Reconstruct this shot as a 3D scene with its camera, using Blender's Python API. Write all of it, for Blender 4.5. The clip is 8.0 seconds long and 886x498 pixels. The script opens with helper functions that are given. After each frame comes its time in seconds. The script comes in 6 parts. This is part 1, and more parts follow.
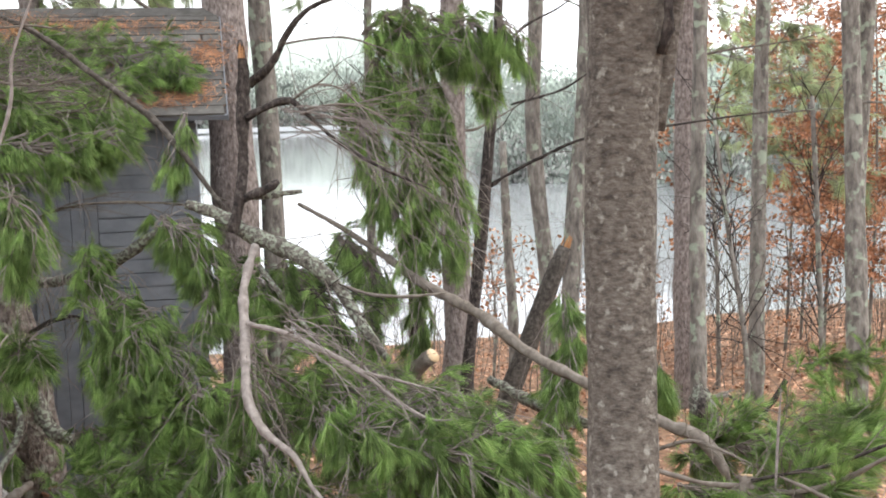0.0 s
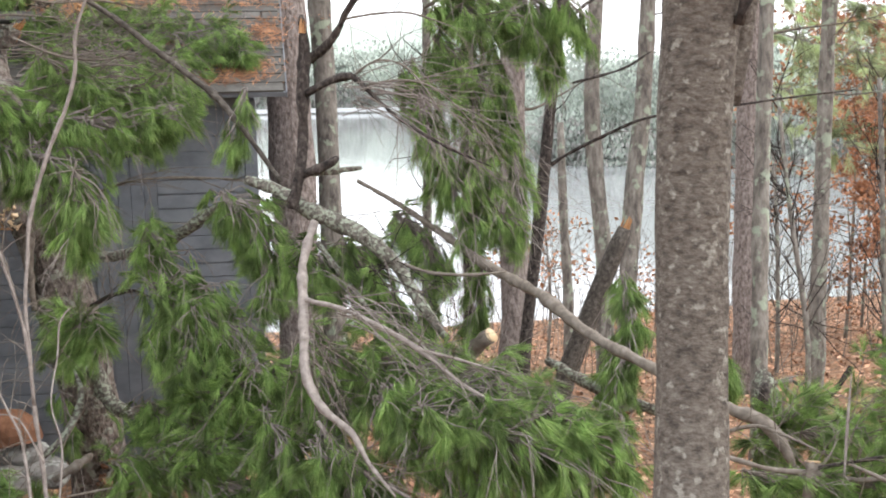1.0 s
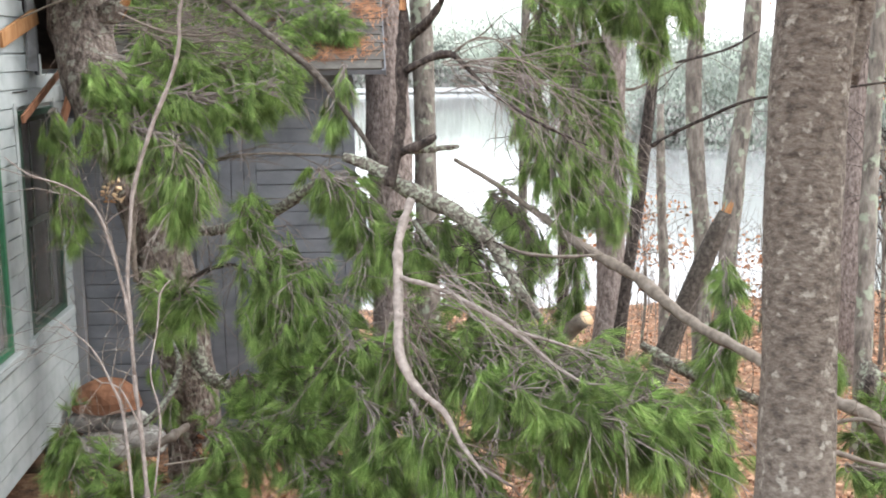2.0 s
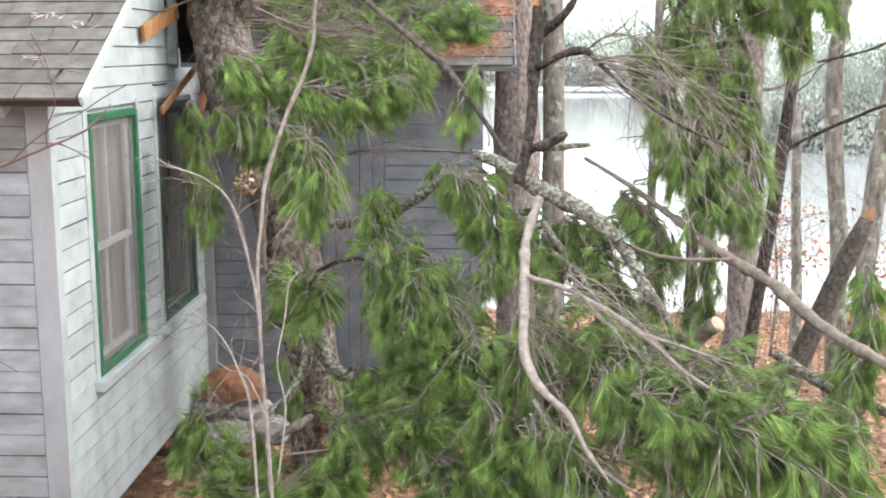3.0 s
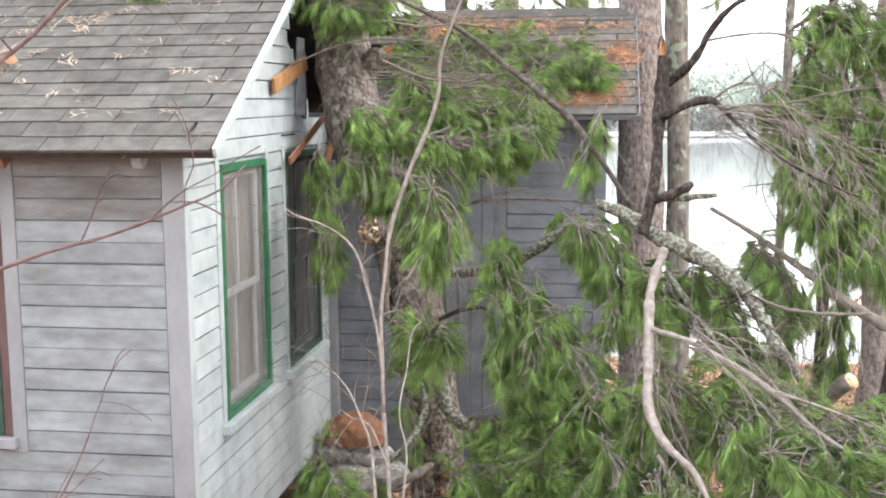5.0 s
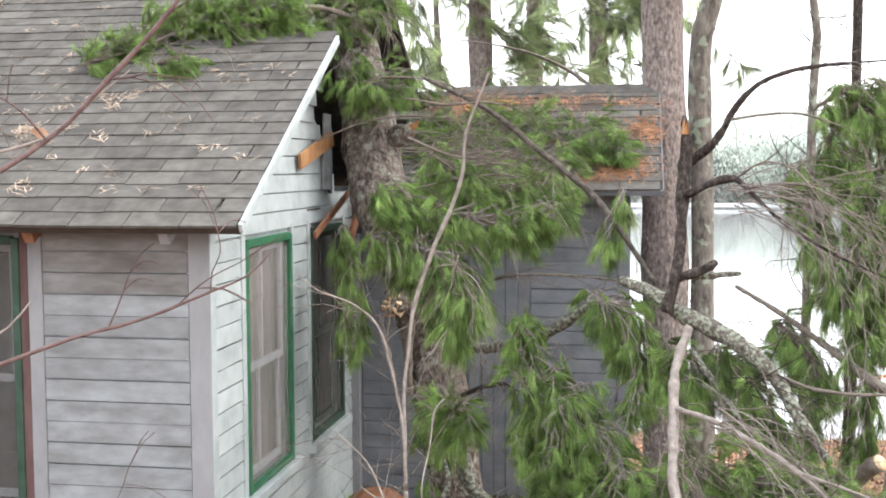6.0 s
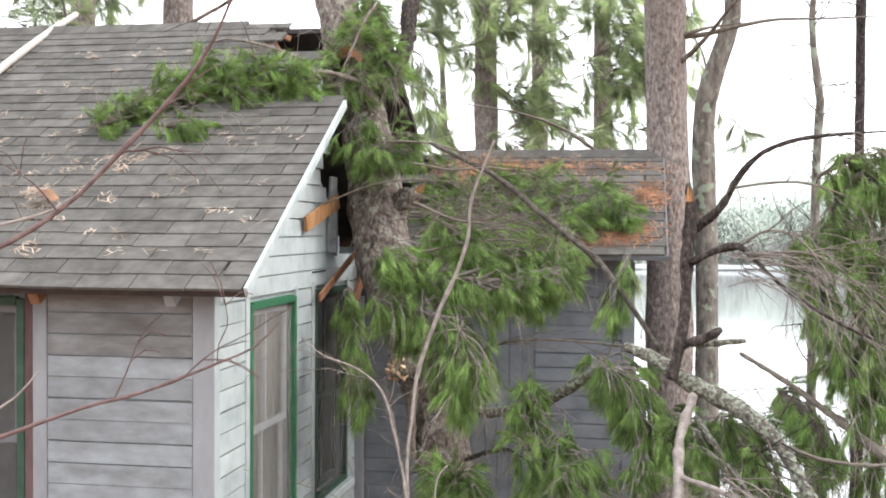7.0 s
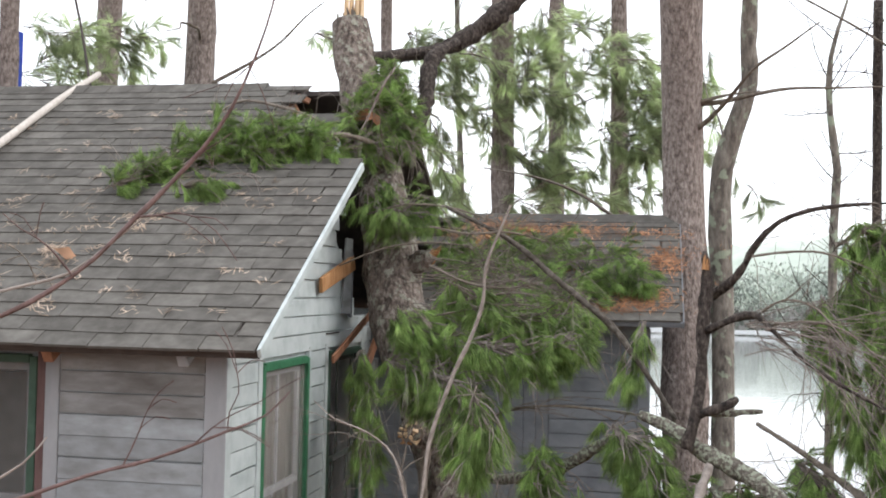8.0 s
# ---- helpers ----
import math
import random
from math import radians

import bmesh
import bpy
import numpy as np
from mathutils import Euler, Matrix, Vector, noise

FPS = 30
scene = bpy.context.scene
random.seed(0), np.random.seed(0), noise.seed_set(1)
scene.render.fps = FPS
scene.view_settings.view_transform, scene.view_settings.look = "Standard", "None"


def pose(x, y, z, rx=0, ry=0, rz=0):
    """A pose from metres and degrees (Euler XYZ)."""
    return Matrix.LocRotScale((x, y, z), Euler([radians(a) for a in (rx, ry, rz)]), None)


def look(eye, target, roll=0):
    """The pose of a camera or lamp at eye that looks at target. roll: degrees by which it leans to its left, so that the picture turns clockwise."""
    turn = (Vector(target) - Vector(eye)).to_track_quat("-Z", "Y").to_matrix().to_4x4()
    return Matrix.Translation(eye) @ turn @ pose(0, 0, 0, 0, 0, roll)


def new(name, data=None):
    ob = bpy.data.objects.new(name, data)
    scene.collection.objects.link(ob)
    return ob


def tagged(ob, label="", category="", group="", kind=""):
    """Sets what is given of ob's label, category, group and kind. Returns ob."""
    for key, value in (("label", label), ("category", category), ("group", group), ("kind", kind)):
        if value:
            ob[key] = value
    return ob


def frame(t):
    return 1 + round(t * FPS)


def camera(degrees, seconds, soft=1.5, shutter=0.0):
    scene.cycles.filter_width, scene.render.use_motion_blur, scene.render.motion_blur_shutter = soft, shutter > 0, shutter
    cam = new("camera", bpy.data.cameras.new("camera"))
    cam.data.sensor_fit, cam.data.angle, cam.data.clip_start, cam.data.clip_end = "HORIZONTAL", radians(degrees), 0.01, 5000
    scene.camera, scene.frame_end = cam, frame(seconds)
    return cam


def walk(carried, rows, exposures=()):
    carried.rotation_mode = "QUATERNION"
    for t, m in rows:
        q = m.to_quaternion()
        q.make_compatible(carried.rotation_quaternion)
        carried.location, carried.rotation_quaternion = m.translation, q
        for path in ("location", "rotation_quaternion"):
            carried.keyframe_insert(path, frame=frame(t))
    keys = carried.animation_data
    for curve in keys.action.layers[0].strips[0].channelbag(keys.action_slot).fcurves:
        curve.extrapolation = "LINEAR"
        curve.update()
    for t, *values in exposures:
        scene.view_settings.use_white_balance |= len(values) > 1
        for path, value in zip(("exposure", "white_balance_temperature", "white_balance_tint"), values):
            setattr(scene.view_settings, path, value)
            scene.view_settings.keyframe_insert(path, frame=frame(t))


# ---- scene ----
cam = camera(43.18, 8.0, soft=1.85, shutter=0.2)
PATH = [
    (0, 2.372, -6.012, 3.142, -11.79, -8.24, -1.19),
    (0.5, 2.358, -5.991, 3.125, -10.62, -8.56, -0.89),
    (1, 2.344, -5.947, 3.111, -9.06, -9.09, -0.89),
    (2.5, 2.325, -5.872, 3.093, -1.18, -10.18, -0.16),
    (3, 2.309, -5.837, 3.084, 2.11, -10.07, 0.02),
    (3.5, 2.301, -5.825, 3.081, 4.99, -10.20, -0.00),
    (4, 2.298, -5.832, 3.086, 6.02, -10.07, 0.19),
    (4.5, 2.297, -5.833, 3.095, 7.25, -9.28, -0.11),
    (6, 2.300, -5.846, 3.151, 9.53, -4.19, -0.22),
    (6.5, 2.301, -5.854, 3.164, 9.83, -2.79, 0.20),
    (7, 2.298, -5.861, 3.183, 9.74, -1.17, 0.29),
    (7.5, 2.298, -5.853, 3.192, 10.42, 0.24, 0.69),
    (8, 2.297, -5.849, 3.203, 10.56, 1.91, 1.18),
]
EXPOSURES = [(0.0, 0.8), (1.0, 0.9), (2.5, 1.3), (4.5, 1.42), (6.5, 1.12), (7.5, 0.86), (8.0, 0.53)]
walk(cam, [(t, pose(x, y, z, 90 + pitch, 0, yaw) @ pose(0, 0, 0, 0, 0, roll)) for t, x, y, z, yaw, pitch, roll in PATH], EXPOSURES)

# ---- sky and light: a bright overcast day ----
world = bpy.data.worlds.new("overcast")
scene.world = world
world.use_nodes = True
wn, wl = world.node_tree.nodes, world.node_tree.links
sky = wn.new("ShaderNodeTexSky")
sky.sky_type, sky.sun_disc = "NISHITA", False
sky.sun_elevation, sky.sun_rotation = radians(44), radians(93)
sky.dust_density, sky.air_density = 4.0, 1.0
cloud = wn.new("ShaderNodeMix")
cloud.data_type = "RGBA"
cloud.inputs[0].default_value = 0.88
cloud.inputs[7].default_value = (10.0, 10.3, 10.8, 1)
wl.new(sky.outputs[0], cloud.inputs[6])
wl.new(cloud.outputs[2], wn["Background"].inputs[0])
wn["Background"].inputs[1].default_value = 0.14
sun = new("sun", bpy.data.lights.new("sun", "SUN"))
sun.data.energy, sun.data.angle, sun.data.color = 0.9, radians(25), (1.0, 0.96, 0.9)
sun.matrix_world = look((11, 1.5, 11), (0, 2, 0))


# ---- materials ----
def node_mat(name, rough=0.8, metal=0.0):
    m = bpy.data.materials.new(name)
    m.use_nodes = True
    b = m.node_tree.nodes["Principled BSDF"]
    b.inputs["Roughness"].default_value, b.inputs["Metallic"].default_value = rough, metal
    b.inputs["Specular IOR Level"].default_value = 0.3
    return m, m.node_tree.nodes, m.node_tree.links, b


def mixed(name, stops, scale=8.0, stretch=(1, 1, 1), detail=6.0, rough=0.8, bump=0.3, bump_scale=40.0, bump_dist=0.01, vary="", amount=0.25, spots=None):
    """Noise-driven colour ramp, with relief, optional lichen spots and variation by object or by island."""
    m, n, l, b = node_mat(name, rough)
    co, mp, no, ra = n.new("ShaderNodeTexCoord"), n.new("ShaderNodeMapping"), n.new("ShaderNodeTexNoise"), n.new("ShaderNodeValToRGB")
    mp.inputs["Scale"].default_value = stretch
    no.inputs["Scale"].default_value, no.inputs["Detail"].default_value = scale, detail
    no.inputs["Roughness"].default_value = 0.62
    if vary == "object":
        info, add = n.new("ShaderNodeObjectInfo"), n.new("ShaderNodeVectorMath")
        l.new(co.outputs["Object"], add.inputs[0])
        l.new(info.outputs["Location"], add.inputs[1])
        l.new(add.outputs[0], mp.inputs[0])
    else:
        l.new(co.outputs["Object"], mp.inputs[0])
    l.new(mp.outputs[0], no.inputs["Vector"])
    l.new(no.outputs["Fac"], ra.inputs[0])
    while len(ra.color_ramp.elements) < len(stops):
        ra.color_ramp.elements.new(0.5)
    for e, (at, c) in zip(ra.color_ramp.elements, stops):
        e.position, e.color = at, (*c, 1)
    colour = ra.outputs[0]
    if spots:
        size, cover, c = spots
        sp, sr, mx = n.new("ShaderNodeTexNoise"), n.new("ShaderNodeValToRGB"), n.new("ShaderNodeMix")
        sp.inputs["Scale"].default_value, sp.inputs["Detail"].default_value = size, 4
        sr.color_ramp.elements[0].position, sr.color_ramp.elements[1].position = 1 - cover - 0.04, 1 - cover + 0.04
        l.new(co.outputs["Object"], sp.inputs["Vector"])
        l.new(sp.outputs["Fac"], sr.inputs[0])
        mx.data_type = "RGBA"
        mx.inputs[7].default_value = (*c, 1)
        l.new(sr.outputs[0], mx.inputs[0])
        l.new(colour, mx.inputs[6])
        colour = mx.outputs[2]
    if vary:
        src = n.new("ShaderNodeObjectInfo" if vary == "object" else "ShaderNodeNewGeometry")
        hs, mr = n.new("ShaderNodeHueSaturation"), n.new("ShaderNodeMapRange")
        mr.inputs[3].default_value, mr.inputs[4].default_value = 1 - amount, 1 + amount
        l.new(src.outputs["Random" if vary == "object" else "Random Per Island"], mr.inputs[0])
        l.new(mr.outputs[0], hs.inputs["Value"])
        l.new(colour, hs.inputs["Color"])
        colour = hs.outputs[0]
    l.new(colour, b.inputs["Base Color"])
    if bump:
        bn, bu = n.new("ShaderNodeTexNoise"), n.new("ShaderNodeBump")
        bn.inputs["Scale"].default_value, bn.inputs["Detail"].default_value = bump_scale, 5
        l.new(mp.outputs[0], bn.inputs["Vector"])
        bu.inputs["Strength"].default_value, bu.inputs["Distance"].default_value = bump, bump_dist
        l.new(bn.outputs["Fac"], bu.inputs["Height"])
        l.new(bu.outputs[0], b.inputs["Normal"])
    return m


def leafy(name, dark, mid, light, through_light=0.35, rough=0.55, tone=3.5):
    """Thin leaves or needles: colour by island, some light through them."""
    m, n, l, b = node_mat(name, rough)
    g, ra = n.new("ShaderNodeNewGeometry"), n.new("ShaderNodeValToRGB")
    ra.color_ramp.elements.new(0.5)
    for e, (at, c) in zip(ra.color_ramp.elements, ((0, dark), (0.55, mid), (1, light))):
        e.position, e.color = at, (*c, 1)
    l.new(g.outputs["Random Per Island"], ra.inputs[0])
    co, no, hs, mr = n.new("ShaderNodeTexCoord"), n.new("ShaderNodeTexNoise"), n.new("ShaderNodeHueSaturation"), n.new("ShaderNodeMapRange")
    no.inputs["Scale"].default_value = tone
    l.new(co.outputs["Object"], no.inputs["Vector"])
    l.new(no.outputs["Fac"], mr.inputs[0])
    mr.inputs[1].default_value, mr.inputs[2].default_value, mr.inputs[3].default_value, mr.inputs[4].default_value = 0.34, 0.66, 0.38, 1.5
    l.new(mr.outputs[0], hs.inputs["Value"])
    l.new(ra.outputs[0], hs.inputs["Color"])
    l.new(hs.outputs[0], b.inputs["Base Color"])
    tr, mx = n.new("ShaderNodeBsdfTranslucent"), n.new("ShaderNodeMixShader")
    l.new(hs.outputs[0], tr.inputs[0])
    mx.inputs[0].default_value = through_light
    l.new(b.outputs[0], mx.inputs[1])
    l.new(tr.outputs[0], mx.inputs[2])
    l.new(mx.outputs[0], n["Material Output"].inputs[0])
    return m


MAT = {}
MAT["pinebark"] = mixed("pine bark", [(0.34, (0.045, 0.035, 0.03)), (0.5, (0.15, 0.12, 0.103)), (0.66, (0.265, 0.225, 0.2))], 24, (1, 1, 0.62), 8, 0.9, 1.0, 34, 0.05, spots=(17, 0.42, (0.27, 0.265, 0.22)))
MAT["greybark"] = mixed("grey bark", [(0.34, (0.077, 0.067, 0.060)), (0.52, (0.189, 0.168, 0.146)), (0.68, (0.292, 0.271, 0.237))], 16, (1, 1, 0.35), 9, 0.9, 0.8, 30, 0.02, spots=(9, 0.4, (0.3, 0.34, 0.26)))
MAT["bigbark"] = mixed("smooth maple bark", [(0.32, (0.042, 0.034, 0.028)), (0.5, (0.105, 0.088, 0.073)), (0.7, (0.165, 0.146, 0.122))], 30, (1, 1, 1.5), 10, 0.88, 0.9, 50, 0.014, spots=(26, 0.37, (0.23, 0.215, 0.185)))
# lake haze is put into the hill's pale grey-green
MAT["hill"] = mixed("hillside with painted haze", [(0.3, (0.36, 0.415, 0.36)), (0.5, (0.43, 0.48, 0.425)), (0.7, (0.5, 0.535, 0.485))], 0.12, (1, 1, 1), 9, 1.0, 0)
MAT["polebark"] = mixed("grey-brown pole bark", [(0.34, (0.035, 0.029, 0.024)), (0.5, (0.075, 0.064, 0.054)), (0.68, (0.14, 0.125, 0.107))], 30, (1, 1, 1), 8, 0.9, 0.9, 60, 0.01)
# lighter copy of the pine bark, haze in front of the trunks painted in
MAT["standbark"] = mixed("pine bark paled by haze", [(0.34, (0.1, 0.078, 0.07)), (0.5, (0.215, 0.177, 0.16)), (0.66, (0.33, 0.285, 0.26))], 34, (1, 1, 0.5), 8, 0.9, 0.9, 36, 0.03)
# dark green of window_3; on window_2 it paints the trunk's shade
MAT["darkgreen"] = mixed("dark green and shaded paint", [(0.3, (0.02, 0.045, 0.03)), (0.7, (0.045, 0.085, 0.06))], 10, rough=0.6)
MAT["darkbark"] = mixed("dark wet bark", [(0.36, (0.012, 0.009, 0.008)), (0.52, (0.048, 0.037, 0.032)), (0.66, (0.105, 0.088, 0.077))], 40, (1, 1, 0.6), 9, 0.85, 1.0, 70, 0.014)
MAT["bark"] = mixed("branch bark", [(0.3, (0.092, 0.074, 0.060)), (0.55, (0.176, 0.148, 0.123)), (0.8, (0.254, 0.226, 0.198))], 22, (1, 1, 1), 7, 0.85, 0.5, 60, 0.006)
MAT["paletwig"] = mixed("pale branch bark", [(0.3, (0.141, 0.116, 0.102)), (0.55, (0.254, 0.219, 0.198)), (0.8, (0.353, 0.317, 0.289))], 24, (1, 1, 1), 7, 0.8, 0.5, 60, 0.006)
MAT["redtwig"] = mixed("reddish twig bark", [(0.3, (0.06, 0.035, 0.033)), (0.6, (0.15, 0.095, 0.088)), (0.8, (0.27, 0.2, 0.19))], 30, (1, 1, 1), 6, 0.7, 0.4, 80, 0.003)
MAT["lichen"] = mixed("lichen-covered bark", [(0.34, (0.05, 0.042, 0.035)), (0.5, (0.12, 0.105, 0.088)), (0.68, (0.2, 0.182, 0.155))], 45, (1, 1, 1), 8, 0.9, 1.0, 80, 0.015, spots=(42, 0.46, (0.27, 0.29, 0.225)))
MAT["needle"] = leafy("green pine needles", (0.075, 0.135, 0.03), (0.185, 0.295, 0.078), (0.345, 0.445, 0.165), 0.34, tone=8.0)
# crown needles: haze and bright sky behind are put into the pale colour
MAT["farneedle"] = leafy("pine needles with painted haze", (0.34, 0.41, 0.22), (0.46, 0.54, 0.31), (0.58, 0.64, 0.42), 0.7)
MAT["beech"] = leafy("dry orange beech leaves", (0.27, 0.12, 0.06), (0.44, 0.21, 0.115), (0.58, 0.33, 0.2), 0.4)
MAT["litter"] = leafy("fallen brown leaves", (0.14, 0.067, 0.04), (0.4, 0.21, 0.122), (0.6, 0.39, 0.26), 0.1, 0.8)
MAT["soil"] = mixed("leafy soil", [(0.3, (0.096, 0.059, 0.037)), (0.5, (0.258, 0.145, 0.086)), (0.72, (0.409, 0.269, 0.173))], 9, (1, 1, 1), 9, 0.95, 0.8, 30, 0.05)
MAT["white"] = mixed("pale weathered paint", [(0.3, (0.320, 0.360, 0.364)), (0.5, (0.416, 0.460, 0.464)), (0.7, (0.480, 0.520, 0.524))], 5, (1, 1, 1), 7, 0.65, 0.2, 60, 0.003, "object", 0.07)
MAT["worn"] = mixed("grey flaking paint", [(0.3, (0.151, 0.153, 0.154)), (0.5, (0.226, 0.235, 0.244)), (0.68, (0.293, 0.317, 0.332))], 3.2, (1, 1, 2.4), 9, 0.8, 0.3, 50, 0.004, "object", 0.09)
# brown-grey worn paint, darkened further to paint the eave's shade
MAT["bare"] = mixed("worn brown-grey paint with eave shade", [(0.3, (0.115, 0.108, 0.1)), (0.5, (0.175, 0.17, 0.165)), (0.68, (0.25, 0.25, 0.25))], 3.0, (1, 1, 3.5), 9, 0.85, 0.3, 50, 0.004, "object", 0.08)
# wing's blue-grey paint, kept dark partly to paint the foliage's shade
MAT["shedpaint"] = mixed("blue-grey paint", [(0.3, (0.126, 0.135, 0.150)), (0.5, (0.167, 0.178, 0.196)), (0.7, (0.207, 0.216, 0.230))], 4, (1, 1, 1.6), 8, 0.75, 0.25, 50, 0.004, "object", 0.08)
MAT["trim"] = mixed("lilac-grey trim paint", [(0.3, (0.2, 0.203, 0.213)), (0.6, (0.272, 0.275, 0.287)), (0.8, (0.315, 0.32, 0.332))], 6, (1, 1, 0.4), 8, 0.7, 0.2, 60, 0.003)
MAT["snow"] = mixed("white trim paint", [(0.3, (0.55, 0.56, 0.57)), (0.6, (0.68, 0.69, 0.7))], 8, (1, 1, 1), 6, 0.5, 0.1, 60, 0.002)
MAT["green"] = mixed("green window paint", [(0.3, (0.020, 0.096, 0.048)), (0.6, (0.040, 0.160, 0.080)), (0.8, (0.080, 0.216, 0.120))], 12, (1, 1, 1), 7, 0.55, 0.2, 60, 0.003)
MAT["shingle"] = mixed("asphalt shingle", [(0.3, (0.058, 0.053, 0.048)), (0.5, (0.092, 0.086, 0.078)), (0.7, (0.130, 0.122, 0.112))], 7, (1, 1, 1), 10, 0.95, 0.5, 220, 0.003, "object", 0.16)
MAT["shingles"] = mixed("asphalt shingles", [(0.3, (0.058, 0.053, 0.048)), (0.5, (0.092, 0.086, 0.078)), (0.7, (0.130, 0.122, 0.112))], 7, (1, 1, 1), 10, 0.95, 0.5, 220, 0.003, "island", 0.16)
MAT["wood"] = mixed("fresh split wood", [(0.3, (0.247, 0.112, 0.045)), (0.55, (0.413, 0.217, 0.098)), (0.8, (0.525, 0.338, 0.188))], 12, (1, 1, 0.25), 7, 0.8, 0.5, 50, 0.008)
MAT["palewood"] = mixed("pale heartwood", [(0.3, (0.5, 0.33, 0.18)), (0.6, (0.68, 0.52, 0.34)), (0.8, (0.78, 0.66, 0.48))], 14, (1, 1, 0.15), 6, 0.8, 0.4, 50, 0.006)
MAT["oldwood"] = mixed("brown old board", [(0.3, (0.13, 0.06, 0.035)), (0.6, (0.27, 0.13, 0.075)), (0.8, (0.36, 0.2, 0.12))], 14, (1, 1, 0.3), 7, 0.85, 0.4, 50, 0.006)
MAT["scraps"] = leafy("bleached needle scraps", (0.2, 0.15, 0.11), (0.33, 0.25, 0.19), (0.45, 0.36, 0.29), 0.1, 0.8)
MAT["redtrim"] = mixed("dull red-brown paint", [(0.3, (0.075, 0.042, 0.04)), (0.7, (0.14, 0.085, 0.08))], 9, (1, 1, 0.4), 7, 0.75, 0.2, 60, 0.003)
MAT["needles_brown"] = leafy("dry rusty pine needles", (0.170, 0.072, 0.034), (0.315, 0.145, 0.072), (0.442, 0.246, 0.145), 0.1, 0.8)
# near-black boards; on the back roof slope this paints the attic's shade
MAT["dark"] = mixed("dark interior boards", [(0.3, (0.03, 0.025, 0.022)), (0.7, (0.07, 0.055, 0.05))], 8, bump=0)
MAT["curtain"] = mixed("beige curtain", [(0.3, (0.42, 0.38, 0.345)), (0.7, (0.56, 0.52, 0.48))], 5, (6, 6, 0.4), 4, 0.9, 0.5, 8, 0.02)
MAT["blue"] = mixed("blue tarpaulin", [(0.3, (0.02, 0.05, 0.3)), (0.7, (0.05, 0.1, 0.5))], 6, rough=0.5)
MAT["stone"] = mixed("grey fieldstone", [(0.3, (0.15, 0.14, 0.135)), (0.7, (0.36, 0.34, 0.32))], 9, spots=(14, 0.4, (0.45, 0.46, 0.42)))
# far woods and brush: colours paled to carry the distance haze
MAT["farwood"] = leafy("far woods with painted haze", (0.37, 0.42, 0.365), (0.44, 0.49, 0.43), (0.51, 0.545, 0.49), 0.2, tone=0.15)
MAT["farbush"] = leafy("far brush with painted haze", (0.42, 0.405, 0.385), (0.47, 0.455, 0.43), (0.53, 0.515, 0.49), 0.2, tone=0.15)

m, n, l, b = node_mat("window glass", 0.05)
b.inputs["Transmission Weight"].default_value, b.inputs["Roughness"].default_value, b.inputs["IOR"].default_value = 1.0, 0.03, 1.3
MAT["glass"] = m
m, n, l, b = node_mat("insect screen", 0.7)
b.inputs["Base Color"].default_value = (0.3, 0.285, 0.275, 1)
b.inputs["Alpha"].default_value = 0.42
MAT["screen"] = m
# same screen again, its colour darkened for the windows in shade
MAT["screen_shaded"] = m.copy()
MAT["screen_shaded"].node_tree.nodes["Principled BSDF"].inputs["Base Color"].default_value = (0.16, 0.155, 0.15, 1)
m, n, l, b = node_mat("still lake water", 0.06)
# pale base colour and raised IOR stand in for sky glare on the water
b.inputs["Base Color"].default_value, b.inputs["Specular IOR Level"].default_value = (0.36, 0.375, 0.38, 1), 0.5
b.inputs["IOR"].default_value = 1.6
wv, wb = n.new("ShaderNodeTexNoise"), n.new("ShaderNodeBump")
wv.inputs["Scale"].default_value, wb.inputs["Strength"].default_value, wb.inputs["Distance"].default_value = 0.9, 0.3, 0.04
l.new(n.new("ShaderNodeTexCoord").outputs["Object"], wv.inputs["Vector"])
l.new(wv.outputs["Fac"], wb.inputs["Height"])
l.new(wb.outputs[0], b.inputs["Normal"])
MAT["water"] = m


# ---- mesh helpers ----
def mesh_part(name, verts, faces, material, parent=None, label=""):
    me = bpy.data.meshes.new(name)
    me.from_pydata([tuple(v) for v in verts], [], [tuple(f) for f in faces])
    me.materials.append(MAT[material])
    ob = new(name, me)
    if parent:
        ob.parent = parent
    return tagged(ob, label)


def quads_mesh(name, co, quads, material, parent=None, label="", smooth=False):
    """A mesh straight from arrays: co (n, 3), quads (m, 4) or (m, 3)."""
    me = bpy.data.meshes.new(name)
    k = quads.shape[1]
    me.vertices.add(len(co))
    me.vertices.foreach_set("co", np.ascontiguousarray(co, dtype=np.float32).ravel())
    me.loops.add(quads.size)
    me.loops.foreach_set("vertex_index", np.ascontiguousarray(quads, dtype=np.int32).ravel())
    me.polygons.add(len(quads))
    me.polygons.foreach_set("loop_start", np.arange(0, quads.size, k, dtype=np.int32))
    if smooth:
        me.polygons.foreach_set("use_smooth", np.ones(len(quads), dtype=bool))
    me.update(calc_edges=True)
    me.validate()
    me.materials.append(MAT[material])
    ob = new(name, me)
    if parent:
        ob.parent = parent
    return tagged(ob, label)


def part(name, bm, material, parent=None, label=""):
    me = bpy.data.meshes.new(name)
    bm.to_mesh(me)
    bm.free()
    me.materials.append(MAT[material])
    ob = new(name, me)
    if parent:
        ob.parent = parent
    return tagged(ob, label)


